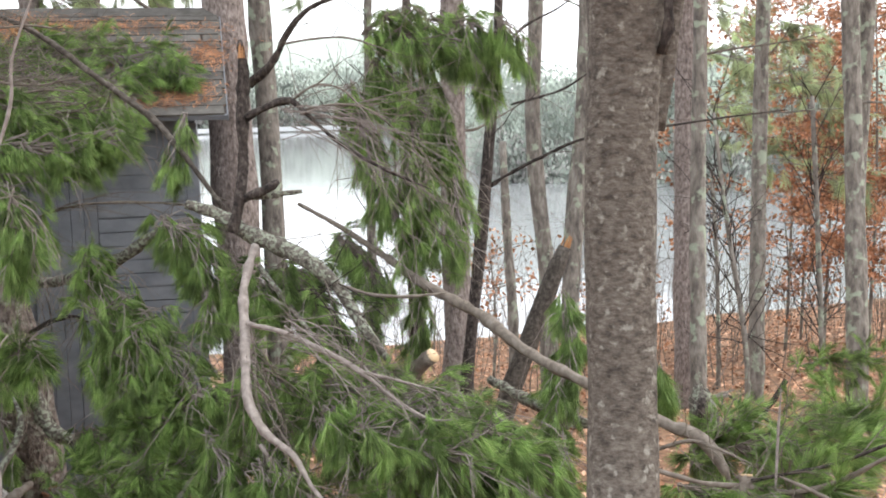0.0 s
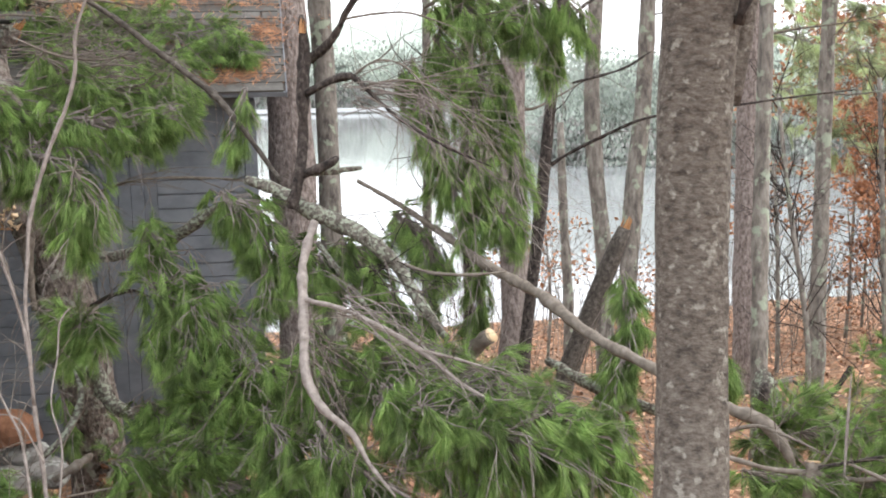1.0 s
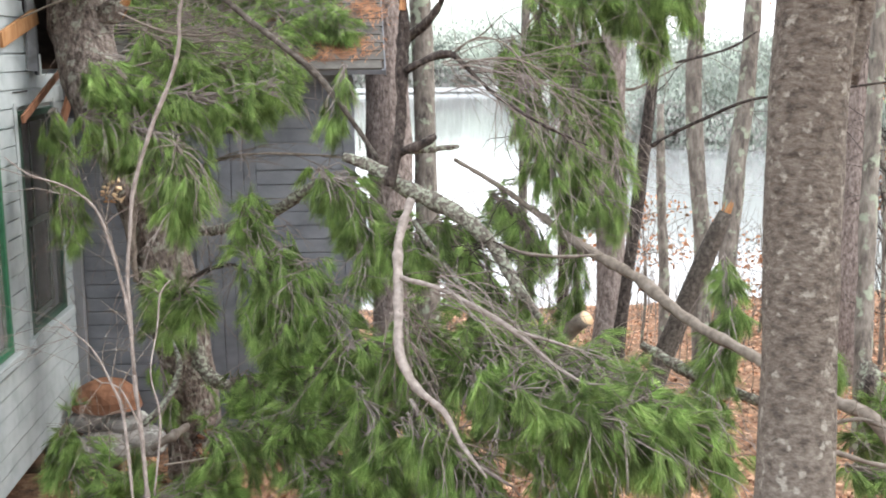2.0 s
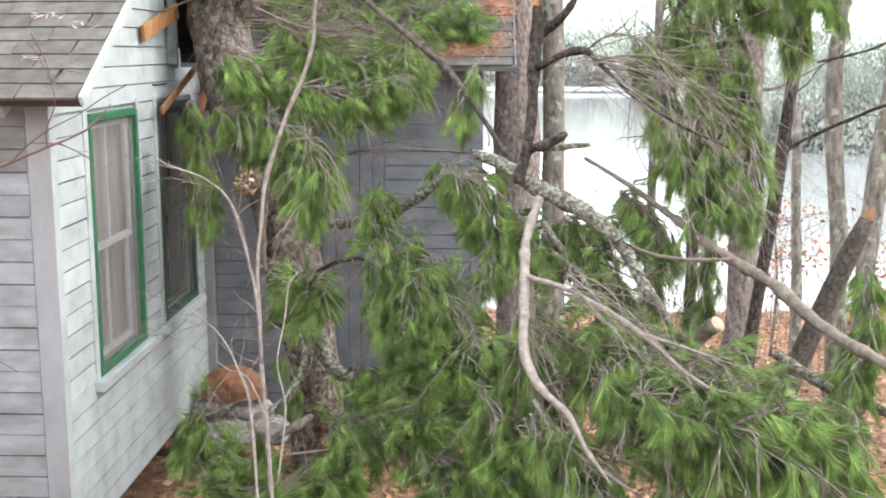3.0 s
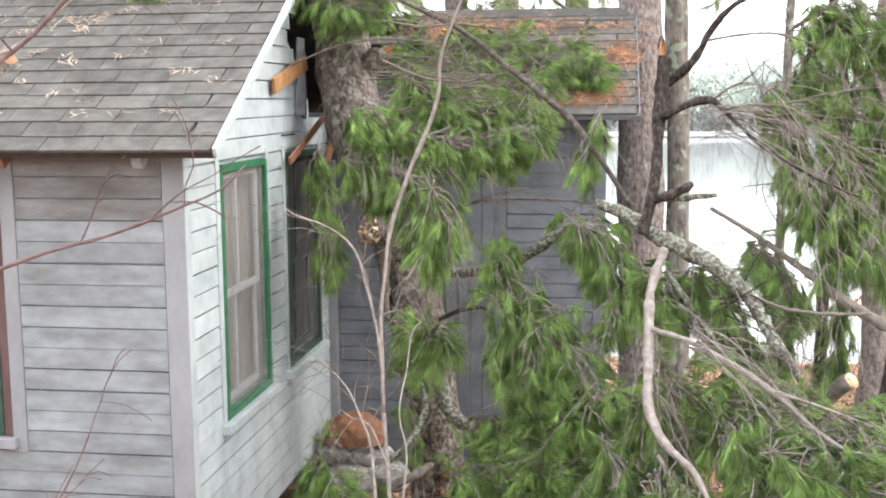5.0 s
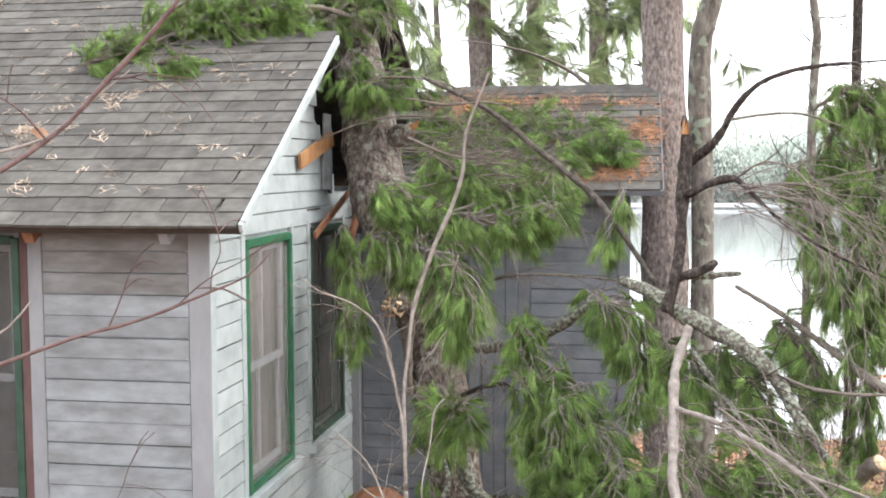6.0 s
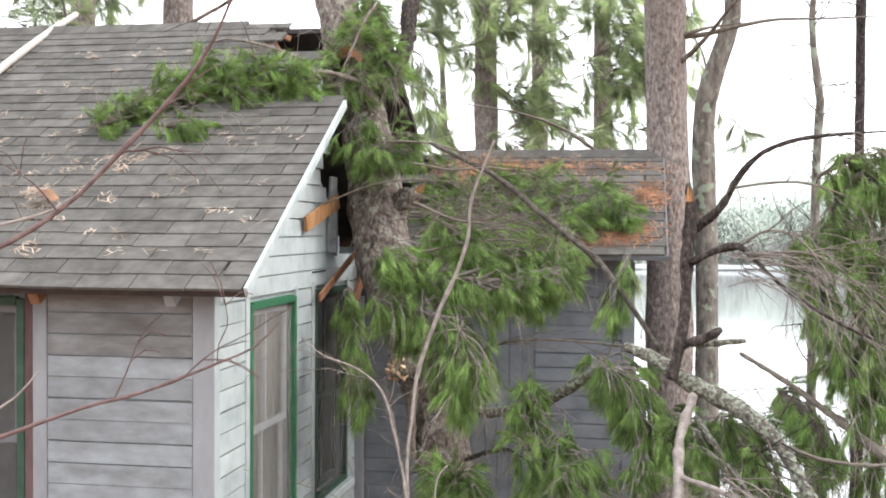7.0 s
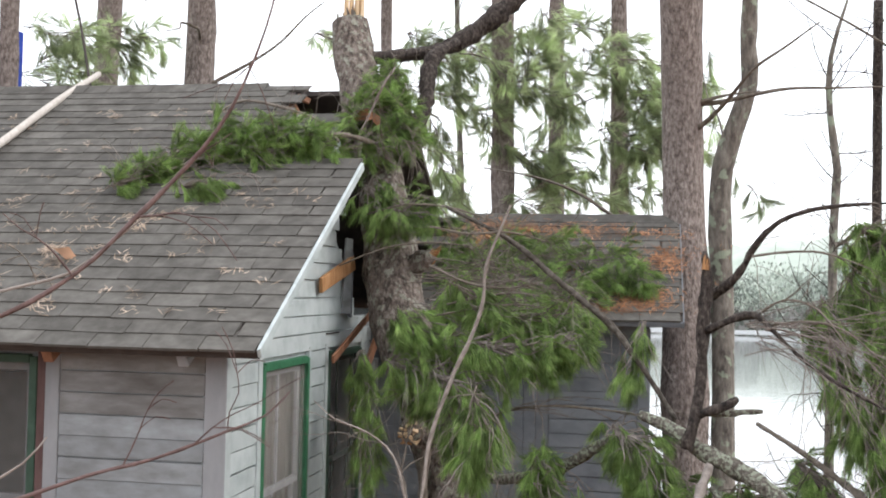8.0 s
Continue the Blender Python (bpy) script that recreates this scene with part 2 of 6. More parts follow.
def box(bm, lo, hi, m=Matrix(), bevel=0.0):
    v = [bm.verts.new(m @ Vector((x, y, z))) for z in (lo[2], hi[2]) for y in (lo[1], hi[1]) for x in (lo[0], hi[0])]
    for f in ((0, 2, 3, 1), (4, 5, 7, 6), (0, 1, 5, 4), (2, 6, 7, 3), (0, 4, 6, 2), (1, 3, 7, 5)):
        bm.faces.new([v[i] for i in f])
    if bevel:
        bmesh.ops.bevel(bm, geom=list({e for q in v for e in q.link_edges}), offset=bevel, segments=1, affect="EDGES")
    return bm


def box_part(name, lo, hi, material, parent=None, label="", m=Matrix(), bevel=0.004):
    return part(name, box(bmesh.new(), lo, hi, m, bevel), material, parent, label)


def thing(name, label, category, group="", kind="", where=(0, 0, 0)):
    return tagged(new(name), label, category, group, kind)


def smooth_path(pts, step):
    """Catmull-Rom through the points (x, y, z, radius), every step metres."""
    p = np.array(pts, dtype=float)
    p = np.vstack([2 * p[0] - p[1], p, 2 * p[-1] - p[-2]])
    out = []
    for i in range(1, len(p) - 2):
        n = max(2, int(np.linalg.norm(p[i + 1, :3] - p[i, :3]) / step))
        s = np.linspace(0, 1, n, endpoint=False)[:, None]
        a, b, c, d = p[i - 1], p[i], p[i + 1], p[i + 2]
        out.append(0.5 * (2 * b + (c - a) * s + (2 * a - 5 * b + 4 * c - d) * s ** 2 + (3 * b - a - 3 * c + d) * s ** 3))
    q = np.vstack(out + [p[-2:-1]])
    q[:, 3] = np.maximum(q[:, 3], 0.0012)
    return q


def tube_arrays(pts, sides=8, step=0.12, rough=0.06, rng=None):
    q = smooth_path(pts, step)
    rng = rng or np.random.default_rng(1)
    t = np.gradient(q[:, :3], axis=0)
    t /= np.linalg.norm(t, axis=1)[:, None] + 1e-9
    ref = np.array([0.31, -0.87, 0.38])
    u = np.cross(t, ref)
    u /= np.linalg.norm(u, axis=1)[:, None]
    w = np.cross(t, u)
    a = np.linspace(0, 2 * np.pi, sides, endpoint=False)
    r = q[:, 3:4] * (1 + rough * rng.normal(size=(len(q), sides)) + rough * rng.normal(size=(len(q), 1)))
    co = q[:, None, :3] + r[:, :, None] * (np.cos(a)[None, :, None] * u[:, None, :] + np.sin(a)[None, :, None] * w[:, None, :])
    n = len(q)
    i = np.arange(n - 1)[:, None] * sides
    j = np.arange(sides)[None, :]
    f = np.stack([i + j, i + (j + 1) % sides, i + sides + (j + 1) % sides, i + sides + j], -1).reshape(-1, 4)
    co = np.vstack([co.reshape(-1, 3), q[0, :3], q[-1, :3]])
    k = np.arange(sides)
    c0 = np.stack([np.full(sides, n * sides), (k + 1) % sides, k, k], -1)
    c1 = np.stack([np.full(sides, n * sides + 1), (n - 1) * sides + k, (n - 1) * sides + (k + 1) % sides, (n - 1) * sides + (k + 1) % sides], -1)
    return co, f, c0[:, :3], c1[:, :3], q


def tube(name, pts, material, parent=None, label="", sides=8, step=0.12, rough=0.06, rng=None):
    co, f, c0, c1, q = tube_arrays(pts, sides, step, rough, rng)
    faces = [tuple(x) for x in f.tolist()] + [tuple(x) for x in c0.tolist()] + [tuple(x) for x in c1.tolist()]
    ob = mesh_part(name, co.tolist(), faces, material, parent, label)
    ob.data.polygons.foreach_set("use_smooth", np.ones(len(ob.data.polygons), dtype=bool))
    return ob


def strands(name, lines, material, parent=None, label=""):
    """Many thin three-sided twigs in one mesh. lines: lists of (x, y, z, radius)."""
    cos, fs, base = [], [], 0
    for pts in lines:
        co, f, c0, c1, q = tube_arrays(pts, 3, 0.06, 0.0)
        cos.append(co)
        fs.append(f + base)
        base += len(co)
    return quads_mesh(name, np.vstack(cos), np.vstack(fs), material, parent, label)

# ---- ground, lake, far shore ----
def shore_at(x, y):
    """How far off the opposite shore lies, by bearing: wide open water, then a cove."""
    return np.interp((x - 2.2) / np.maximum(y + 6, 1.0), [-9, 0.12, 0.15, 0.2, 0.26, 0.44, 0.52, 0.6, 9], [178, 172, 165, 92, 63, 58, 50, 47, 44])


def ground_height(x, y):
    """The bank falls from behind the camera to the lake; the far shore rises beyond it."""
    near = np.interp(y, [-30, -4.5, -3.0, 1.2, 3.0, 8.0, 20.0, 26.0], [1.7, 1.55, 1.4, 0.05, -0.15, -0.95, -2.95, -5.0])
    near = near + np.clip(x - 9, 0, 40) * 0.03 * (y < 22)
    far = np.clip((y - shore_at(x, y)) * 0.03, -2.0, 0.8) - 3.15
    return np.where(y > 27, np.maximum(far, -5.0), near)


gx = np.concatenate([np.linspace(-700, -30, 40), np.linspace(-28, 40, 171), np.linspace(44, 700, 40)])
gy = np.concatenate([np.linspace(-300, -12, 12), np.linspace(-10, 30, 134), np.linspace(34, 240, 80), np.linspace(260, 900, 12)])
GX, GY = np.meshgrid(gx, gy)
GZ = ground_height(GX, GY)
bumps = np.array([noise.noise(Vector((x * 0.7, y * 0.7, 0))) * 0.09 + noise.noise(Vector((x * 2.3, y * 2.3, 5))) * 0.03 for x, y in zip(GX.ravel(), GY.ravel())]).reshape(GX.shape)
GZ = GZ + bumps
nx, ny = len(gx), len(gy)
ii = (np.arange(ny - 1)[:, None] * nx + np.arange(nx - 1)[None, :]).ravel()
ground = quads_mesh("ground", np.stack([GX, GY, GZ], -1).reshape(-1, 3), np.stack([ii, ii + 1, ii + nx + 1, ii + nx], -1), "soil", None, "leaf-strewn brown bank sloping to the lake", True)
tagged(ground, category="ground", kind="structure")
lake = mesh_part("water", [(-700, 14, -3), (700, 14, -3), (700, 600, -3), (-700, 600, -3)], [(0, 1, 2, 3)], "water")
tagged(lake, "still pale lake reflecting the overcast sky", "lake", kind="structure")


def floor_at(x, y):
    return float(ground_height(np.array(x, dtype=float), np.array(y, dtype=float)))


# ---- the cabin ----
def wall_frame(origin, along, out):
    """Local x along the wall, y outwards, z up."""
    a, o = Vector(along), Vector(out)
    return Matrix(((a.x, o.x, 0, origin[0]), (a.y, o.y, 0, origin[1]), (0, 0, 1, origin[2]), (0, 0, 0, 1)))


GABLE = wall_frame((0, 0, 0), (0, 1, 0), (1, 0, 0))
FRONT = wall_frame((0, 0, 0), (1, 0, 0), (0, -1, 0))
SHED = wall_frame((0, 3.2, 0), (1, 0, 0), (0, -1, 0))
SLOPE, EAVE_Y, EAVE_Z, RIDGE_Y = 0.595, -0.33, 2.85, 3.0
BASE = 0.27
WIN_A, WIN_B, WIN_Z = (0.555, 1.46), (1.935, 2.84), (1.155, 2.705)
WIN_F = (-2.07, -1.115)


def wall_core(name, m, u0, u1, z0, z1, openings, material, label, thick=0.12):
    """Wall body with real openings, built of butted blocks."""
    bm = bmesh.new()
    cuts = [u0]
    for a, b_, c, d in openings:
        box(bm, (cuts[-1], -thick, z0), (a, 0, z1), m)
        box(bm, (a, -thick, z0), (b_, 0, c), m)
        box(bm, (a, -thick, d), (b_, 0, z1), m)
        cuts.append(b_)
    box(bm, (cuts[-1], -thick, z0), (u1, 0, z1), m)
    return tagged(part(name, bm, material), label, "wall", kind="structure")


wall_gable = wall_core("wall_gable", GABLE, 0.0, 3.2, BASE, 2.95, [(*WIN_A, *WIN_Z), (*WIN_B, *WIN_Z)], "white", "pale clapboard gable wall of the cabin")
wall_front = wall_core("wall_front", FRONT, -7.0, -0.12, BASE, 2.95, [(*WIN_F, 1.2, 2.76)], "worn", "weathered grey clapboard wall under the eave")
wall_shed = wall_core("wall_shed", SHED, 0.0, 2.2, 0.0, 3.0, [], "shedpaint", "blue-grey clapboard wall of the lean-to wing")
for nm, m, u0, u1, z0, z1 in (("wall_back", wall_frame((0, 6.0, 0), (1, 0, 0), (0, 1, 0)), -7, 0, BASE, 2.95), ("wall_side", wall_frame((-7, 0, 0), (0, 1, 0), (-1, 0, 0)), 0.0, 6.0, BASE, 2.95),
                              ("wall_shed_side", wall_frame((2.29, 3.2, 0), (0, 1, 0), (1, 0, 0)), 0.0, 3.0, -0.6, 3.0), ("wall_shed_back", wall_frame((0, 6.2, 0), (1, 0, 0), (0, 1, 0)), 0.0, 2.17, -0.6, 3.0),
                              ("wall_inner", wall_frame((0, 3.2, 0), (0, 1, 0), (1, 0, 0)), 0.12, 2.7, BASE, 2.95)):
    wall_core(nm, m, u0, u1, z0, z1, [], "shedpaint" if "shed" in nm else "white", "painted board wall of the cabin")
tagged(box_part("floor", (-6.9, 0.1, BASE), (-0.1, 5.88, BASE + 0.1), "dark"), "dark board floor of the cabin", "floor", kind="structure")
tagged(box_part("ceiling", (-6.88, 0.12, 2.66), (-0.12, 5.88, 2.72), "dark"), "dark board ceiling of the cabin", "ceiling", kind="structure")

# gable triangle above the wall plate
bm = bmesh.new()
top = lambda y: EAVE_Z + SLOPE * (y - EAVE_Y) - 0.07
tri = [(0.0, 2.95), (2.7, 2.95), (2.55, 3.25), (2.1, 3.55), (2.28, 3.9), (2.2, top(2.2)), (0.0, max(2.96, top(0.0)))]
front = [bm.verts.new(GABLE @ Vector((u, 0, z))) for u, z in tri]
back = [bm.verts.new(GABLE @ Vector((u, -0.1, z))) for u, z in tri]
bm.faces.new(front)
bm.faces.new(back[::-1])
for i in range(len(tri)):
    bm.faces.new([front[i], back[i], back[(i + 1) % len(tri)], front[(i + 1) % len(tri)]])
tagged(part("wall_gable_top", bm, "white"), "pale gable board backing broken open by the fallen trunk", "wall", kind="structure")


def clapboard(wall, m, u0, u1, z, high, material, rng, proud=0.002, gap=0.008):
    """One drop-siding board, proud at its lower edge, with an open joint above it."""
    bm = bmesh.new()
    dz = rng.normal() * 0.0018
    prof = [(0.019, high - gap + dz), (0.002, high - gap + dz), (0.002, dz), (0.022 + proud, dz)]
    a = [bm.verts.new(m @ Vector((u0, y, z + h))) for y, h in prof]
    c = [bm.verts.new(m @ Vector((u1, y, z + h + rng.normal() * 0.001))) for y, h in prof]
    bm.faces.new(a)
    bm.faces.new(c[::-1])
    for i in range(4):
        bm.faces.new([a[i], c[i], c[(i + 1) % 4], a[(i + 1) % 4]])
    bmesh.ops.recalc_face_normals(bm, faces=bm.faces)
    return part("clapboard", bm, material, wall)


def window(name, m, u0, u1, z0, z1, casing, label, curtain=True, paint="green", sash_paint="snow"):
    """Double-hung window: green casing, white sill, sashes, glass, insect screen and curtain."""
    w = tagged(new(name), label, "window", kind="structure")
    fr = bmesh.new()
    t = 0.038
    box(fr, (u0 - 0.01, -0.02, z0), (u0 + t, 0.035, z1), m, 0.004)
    box(fr, (u1 - t, -0.02, z0), (u1 + 0.01, 0.035, z1), m, 0.004)
    box(fr, (u0 + t, -0.02, z1 - t), (u1 - t, 0.035, z1 + 0.012), m, 0.004)
    box(fr, (u0 + t, -0.02, z0), (u1 - t, 0.033, z0 + 0.045), m, 0.004)
    frame_ob = part("window_frame", fr, paint, w, "green painted screen frame")
    cs = bmesh.new()
    box(cs, (u0 - 0.075, 0.0, z0 - 0.02), (u0 - 0.012, 0.03, z1 + 0.07), m, 0.003)
    box(cs, (u1 + 0.012, 0.0, z0 - 0.02), (u1 + 0.06, 0.03, z1 + 0.07), m, 0.003)
    part("casing", cs, casing, w, "painted side casing")
    box_part("window_sill", (u0 - 0.09, 0.0, z0 - 0.07), (u1 + 0.09, 0.075, z0 - 0.005), "trim" if casing == "redtrim" else casing, w, "pale painted sill", m, 0.006)
    zm = (z0 + z1) / 2 - 0.03
    for lo, hi, back_ in ((zm - 0.02, z1 - t, -0.05), (z0 + 0.045, zm + 0.02, -0.075)):
        sb = bmesh.new()
        s = 0.045
        box(sb, (u0 + t, back_, lo), (u0 + t + s, back_ + 0.025, hi), m)
        box(sb, (u1 - t - s, back_, lo), (u1 - t, back_ + 0.025, hi), m)
        box(sb, (u0 + t + s, back_, hi - s), (u1 - t - s, back_ + 0.025, hi), m)
        box(sb, (u0 + t + s, back_, lo), (u1 - t - s, back_ + 0.025, lo + s), m)
        um = (u0 + u1) / 2
        box(sb, (um - 0.012, back_, lo + s), (um + 0.012, back_ + 0.02, hi - s), m)
        sash = part("sash", sb, sash_paint, w, "painted sash")
        pane = mesh_part("pane", [m @ Vector(p) for p in ((u0 + t, back_ + 0.008, lo), (u1 - t, back_ + 0.008, lo), (u1 - t, back_ + 0.008, hi), (u0 + t, back_ + 0.008, hi))], [(0, 1, 2, 3)], "glass", sash)
        pane.visible_shadow = False
    mesh_part("screen", [m @ Vector(p) for p in ((u0 + t, 0.01, z0), (u1 - t, 0.01, z0), (u1 - t, 0.01, z1 - t), (u0 + t, 0.01, z1 - t))], [(0, 1, 2, 3)], "screen" if curtain else "screen_shaded", w, "fine grey insect screen")
    if not curtain:
        return w
    k = 40
    us = np.linspace(u0 - 0.05, u1 + 0.05, k)
    cv = [m @ Vector((u, -0.16 + 0.02 * math.sin(i * 1.3) + 0.01 * math.sin(i * 0.47), z)) for z in (z0 - 0.1, z1 + 0.05) for i, u in enumerate(us)]
    mesh_part("curtain", cv, [(i, i + 1, k + i + 1, k + i) for i in range(k - 1)], "curtain", w, "beige gathered curtain")
    return w


window("window_1", GABLE, *WIN_A, *WIN_Z, "white", "tall double-hung window with green screen frame and beige curtain")
# trunk shade is painted here as darker frame, sashes and screen
window("window_2", GABLE, *WIN_B, *WIN_Z, "white", "tall double-hung window with dark frame beside the fallen trunk", False, "darkgreen", "darkgreen")
window("window_3", FRONT, *WIN_F, 1.2, 2.76, "redtrim", "dark screened window with green frame in the weathered wall", False, "darkgreen", "trim")


def corner(name, lo, hi, material, label, m=Matrix()):
    return tagged(box_part(name, lo, hi, material, None, "", m, 0.004), label, "trim", kind="structure")


corner("trim_corner", (-0.1, 0.002, BASE - 0.02), (0.026, 0.03, 2.84), "trim", "lilac-grey weathered corner board", FRONT)
corner("trim_corner_side", (-0.026, 0.002, BASE - 0.02), (0.06, 0.028, 2.88), "white", "pale painted corner board", GABLE)
corner("trim_window_side", (-1.095, 0.002, 1.1), (-0.97, 0.026, 2.8), "trim", "lilac-grey board beside the window", FRONT)
corner("trim_shed_corner", (2.2, 0.002, 0.0), (2.3, 0.03, 2.9), "shedpaint", "blue-grey corner board of the wing", SHED)
corner("trim_wing_post", (0.02, 0.01, -0.2), (0.09, 0.09, 2.6), "trim", "grey upright board in the inner corner", SHED)

# shed door: upright boards with a dark gap over them
door = thing("door_1", "flush plank door of the wing in blue-grey paint", "door", kind="structure")
for i in range(5):
    u = 1.0 + i * 0.101
    box_part("plank", (u, 0.02, 0.45), (u + 0.097, 0.038 + 0.002 * (i % 2), 2.46), "shedpaint", door, "", SHED, 0.002)
# near-black strip draws the shaded gap above the boards
box_part("drip_cap", (0.99, 0.02, 2.468), (1.52, 0.045, 2.49), "dark", door, "dark strip standing for the gap", SHED, 0.002)


# ---- roofs ----
def roof_frame(eave_y, eave_z, slope):
    """Local x along the eave, y up the slope, z out of the roof."""
    s = Vector((0, 1, slope)).normalized()
    n_ = Vector((0, -slope, 1)).normalized()
    return Matrix(((1, 0, 0, 0), (0, s.y, n_.y, eave_y), (0, s.z, n_.z, eave_z), (0, 0, 0, 1)))


ROOF = roof_frame(EAVE_Y, EAVE_Z, SLOPE)
RUN = (RIDGE_Y - EAVE_Y) * math.sqrt(1 + SLOPE ** 2)
WROOF = roof_frame(2.9, 2.97, 0.54)
WRUN = 1.65 * math.sqrt(1 + 0.54 ** 2)
bm = bmesh.new()
box(bm, (-7.2, 0, -0.05), (-0.58, RUN, 0), ROOF)
box(bm, (-0.58, 0, -0.05), (0.0, 3.15, 0), ROOF)
box(bm, (0.0, 0, -0.05), (0.31, 2.35, 0), ROOF)
roof = tagged(part("roof", bm, "dark"), "dark grey asphalt shingle roof broken open at its ridge", "roof", kind="structure")
BACK = Matrix(((1, 0, 0, 0), (0, -1, 0, 2 * RIDGE_Y), (0, 0, 1, 0), (0, 0, 0, 1))) @ ROOF
bm = bmesh.new()
box(bm, (-7.2, 0, -0.05), (-0.68, RUN - 0.01, 0), BACK)
box(bm, (-0.68, 0, -0.05), (0.31, RUN - 0.06, 0), BACK)
# near-black colour paints the unlit attic behind the torn ridge
tagged(part("roof_back", bm, "dark"), "back slope darkened to paint the attic's shade behind the ridge", "roof", kind="structure")
bm = box(bmesh.new(), (0.33, 0, -0.05), (2.54, 1.35, 0), WROOF)
box(bm, (0.6, 1.35, -0.05), (2.54, WRUN, 0), WROOF)
roof_wing = tagged(part("roof_wing", bm, "dark"), "grey shingle roof of the wing under pine boughs and rusty needles", "roof", kind="structure")
WBACK = Matrix(((1, 0, 0, 0), (0, -1, 0, 2 * 4.55), (0, 0, 1, 0), (0, 0, 0, 1))) @ WROOF
tagged(part("roof_wing_back", box(bmesh.new(), (0.05, 0, -0.05), (2.54, WRUN - 0.01, 0), WBACK), "shingles"), "grey shingle back slope of the wing", "roof", kind="structure")
bm = bmesh.new()
box(bm, (0.31, -0.02, -0.03), (0.332, 2.3, 0.024), ROOF, 0.003)
tagged(part("trim_rake", bm, "white"), "white rake board along the roof edge", "trim", kind="structure")
bm = bmesh.new()
box(bm, (2.54, -0.02, -0.05), (2.552, WRUN, 0.005), WROOF, 0.003)
box(bm, (0.35, -0.025, -0.04), (2.54, 0.0, 0.0), WROOF, 0.003)
tagged(part("trim_wing", bm, "shedpaint"), "grey roof edge boards of the wing", "trim", kind="structure")
rafters = thing("rafter_tails", "short weathered rafter tails under the eave", "rafter", kind="structure")
for x in (-0.14, -0.92, -1.7, -2.5, -3.3):
    box_part("rafter_tail", (x - 0.03, 0.03, -0.14), (x + 0.03, 0.42, -0.052), "trim" if x > -0.5 else "oldwood", rafters, "", ROOF, 0.004)
# frieze takes the worn paint with the eave's shade in it
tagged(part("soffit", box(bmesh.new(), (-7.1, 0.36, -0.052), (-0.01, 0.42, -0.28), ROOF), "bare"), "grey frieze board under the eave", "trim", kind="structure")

# ---- standing trees, fallen pine, saplings ----
RNG = np.random.default_rng(7)
# limbs, stems and trunks: points along each with its radius
LIMB_LIST = []


def add_limb(name, bark, owner, twigs, pts):
    LIMB_LIST.append((name, bark, owner, twigs, pts))


add_limb("trunk", "pinebark", "pine", 0, [(1.082, 2.08, 0.053, 0.2033), (1.094, 2.031, 0.553, 0.1941), (1.045, 1.98, 1.082, 0.1941), (0.967, 1.93, 1.551, 0.1909), (0.879, 1.929, 1.959, 0.1896), (0.709, 2.026, 2.426, 0.1975), (0.529, 2.174, 2.823, 0.2119), (0.401, 2.322, 3.181, 0.2162), (0.331, 2.472, 3.569, 0.2094), (0.146, 2.719, 4.166, 0.1922), (-0.048, 2.967, 4.742, 0.1762), (-0.168, 3.116, 5.15, 0.176), (-0.213, 3.165, 5.399, 0.1533)])
add_limb("broken_stub", "pinebark", "pine", 0, [(0.858, 1.878, 2.059, 0.1125), (0.779, 1.677, 2.188, 0.0958), (0.73, 1.527, 2.257, 0.0862)])
add_limb("broken_stub", "pinebark", "pine", 0, [(0.407, 2.373, 3.311, 0.087), (0.598, 2.276, 3.374, 0.077), (0.717, 2.227, 3.437, 0.0467)])
add_limb("limb", "darkbark", "pine", 8, [(-0.085, 3.067, 5.042, 0.0726), (0.183, 3.171, 5.086, 0.0632), (0.478, 3.375, 5.192, 0.0692), (0.694, 3.479, 5.306, 0.0848), (0.869, 3.581, 5.469, 0.0907), (1.123, 3.685, 5.734, 0.0868), (1.326, 3.789, 6.057, 0.0778)])
add_limb("limb", "darkbark", "pine", 0, [(0.268, 2.671, 4.108, 0.0816), (0.401, 2.773, 4.391, 0.0826), (0.473, 2.975, 4.692, 0.0799), (0.523, 3.176, 5.053, 0.0772), (0.666, 3.378, 5.265, 0.0691)])
add_limb("limb", "lichen", "pine", 6, [(2.24, 0.559, 2.515, 0.0366), (2.403, 0.452, 2.458, 0.0427), (2.546, 0.334, 2.361, 0.0549), (2.76, 0.217, 2.265, 0.0509), (2.933, 0.089, 2.168, 0.0501), (3.067, 0.051, 2.031, 0.0469), (3.142, -0.098, 1.862, 0.0431), (3.287, -0.166, 1.675, 0.0339)])
add_limb("limb", "darkbark", "pine", 0, [(2.477, 0.243, 2.37, 0.0413), (2.534, 0.254, 2.531, 0.0382), (2.569, 0.324, 2.742, 0.0353), (2.583, 0.385, 3.022, 0.0388), (2.589, 0.385, 3.242, 0.0388), (2.586, 0.375, 3.422, 0.0275)])
add_limb("limb", "darkbark", "pine", 6, [(2.628, 0.546, 3.183, 0.0331), (2.748, 0.437, 3.285, 0.0261), (2.866, 0.319, 3.487, 0.0193), (2.995, 0.201, 3.6, 0.0142), (3.216, 0.065, 3.654, 0.0124), (3.599, -0.11, 3.661, 0.0076)])
add_limb("limb", "bark", "pine", 3, [(2.797, 0.368, 3.396, 0.0097), (2.988, 0.251, 3.42, 0.0095), (3.16, 0.134, 3.413, 0.0078), (3.363, 0.007, 3.337, 0.0046)])
add_limb("limb", "darkbark", "pine", 5, [(2.595, 0.335, 2.982, 0.0288), (2.734, 0.277, 3.065, 0.027), (2.824, 0.268, 3.076, 0.0239), (2.927, 0.16, 2.998, 0.0156), (3.071, 0.042, 2.861, 0.0139), (3.296, -0.095, 2.715, 0.0121), (3.539, -0.151, 2.6, 0.0061)])
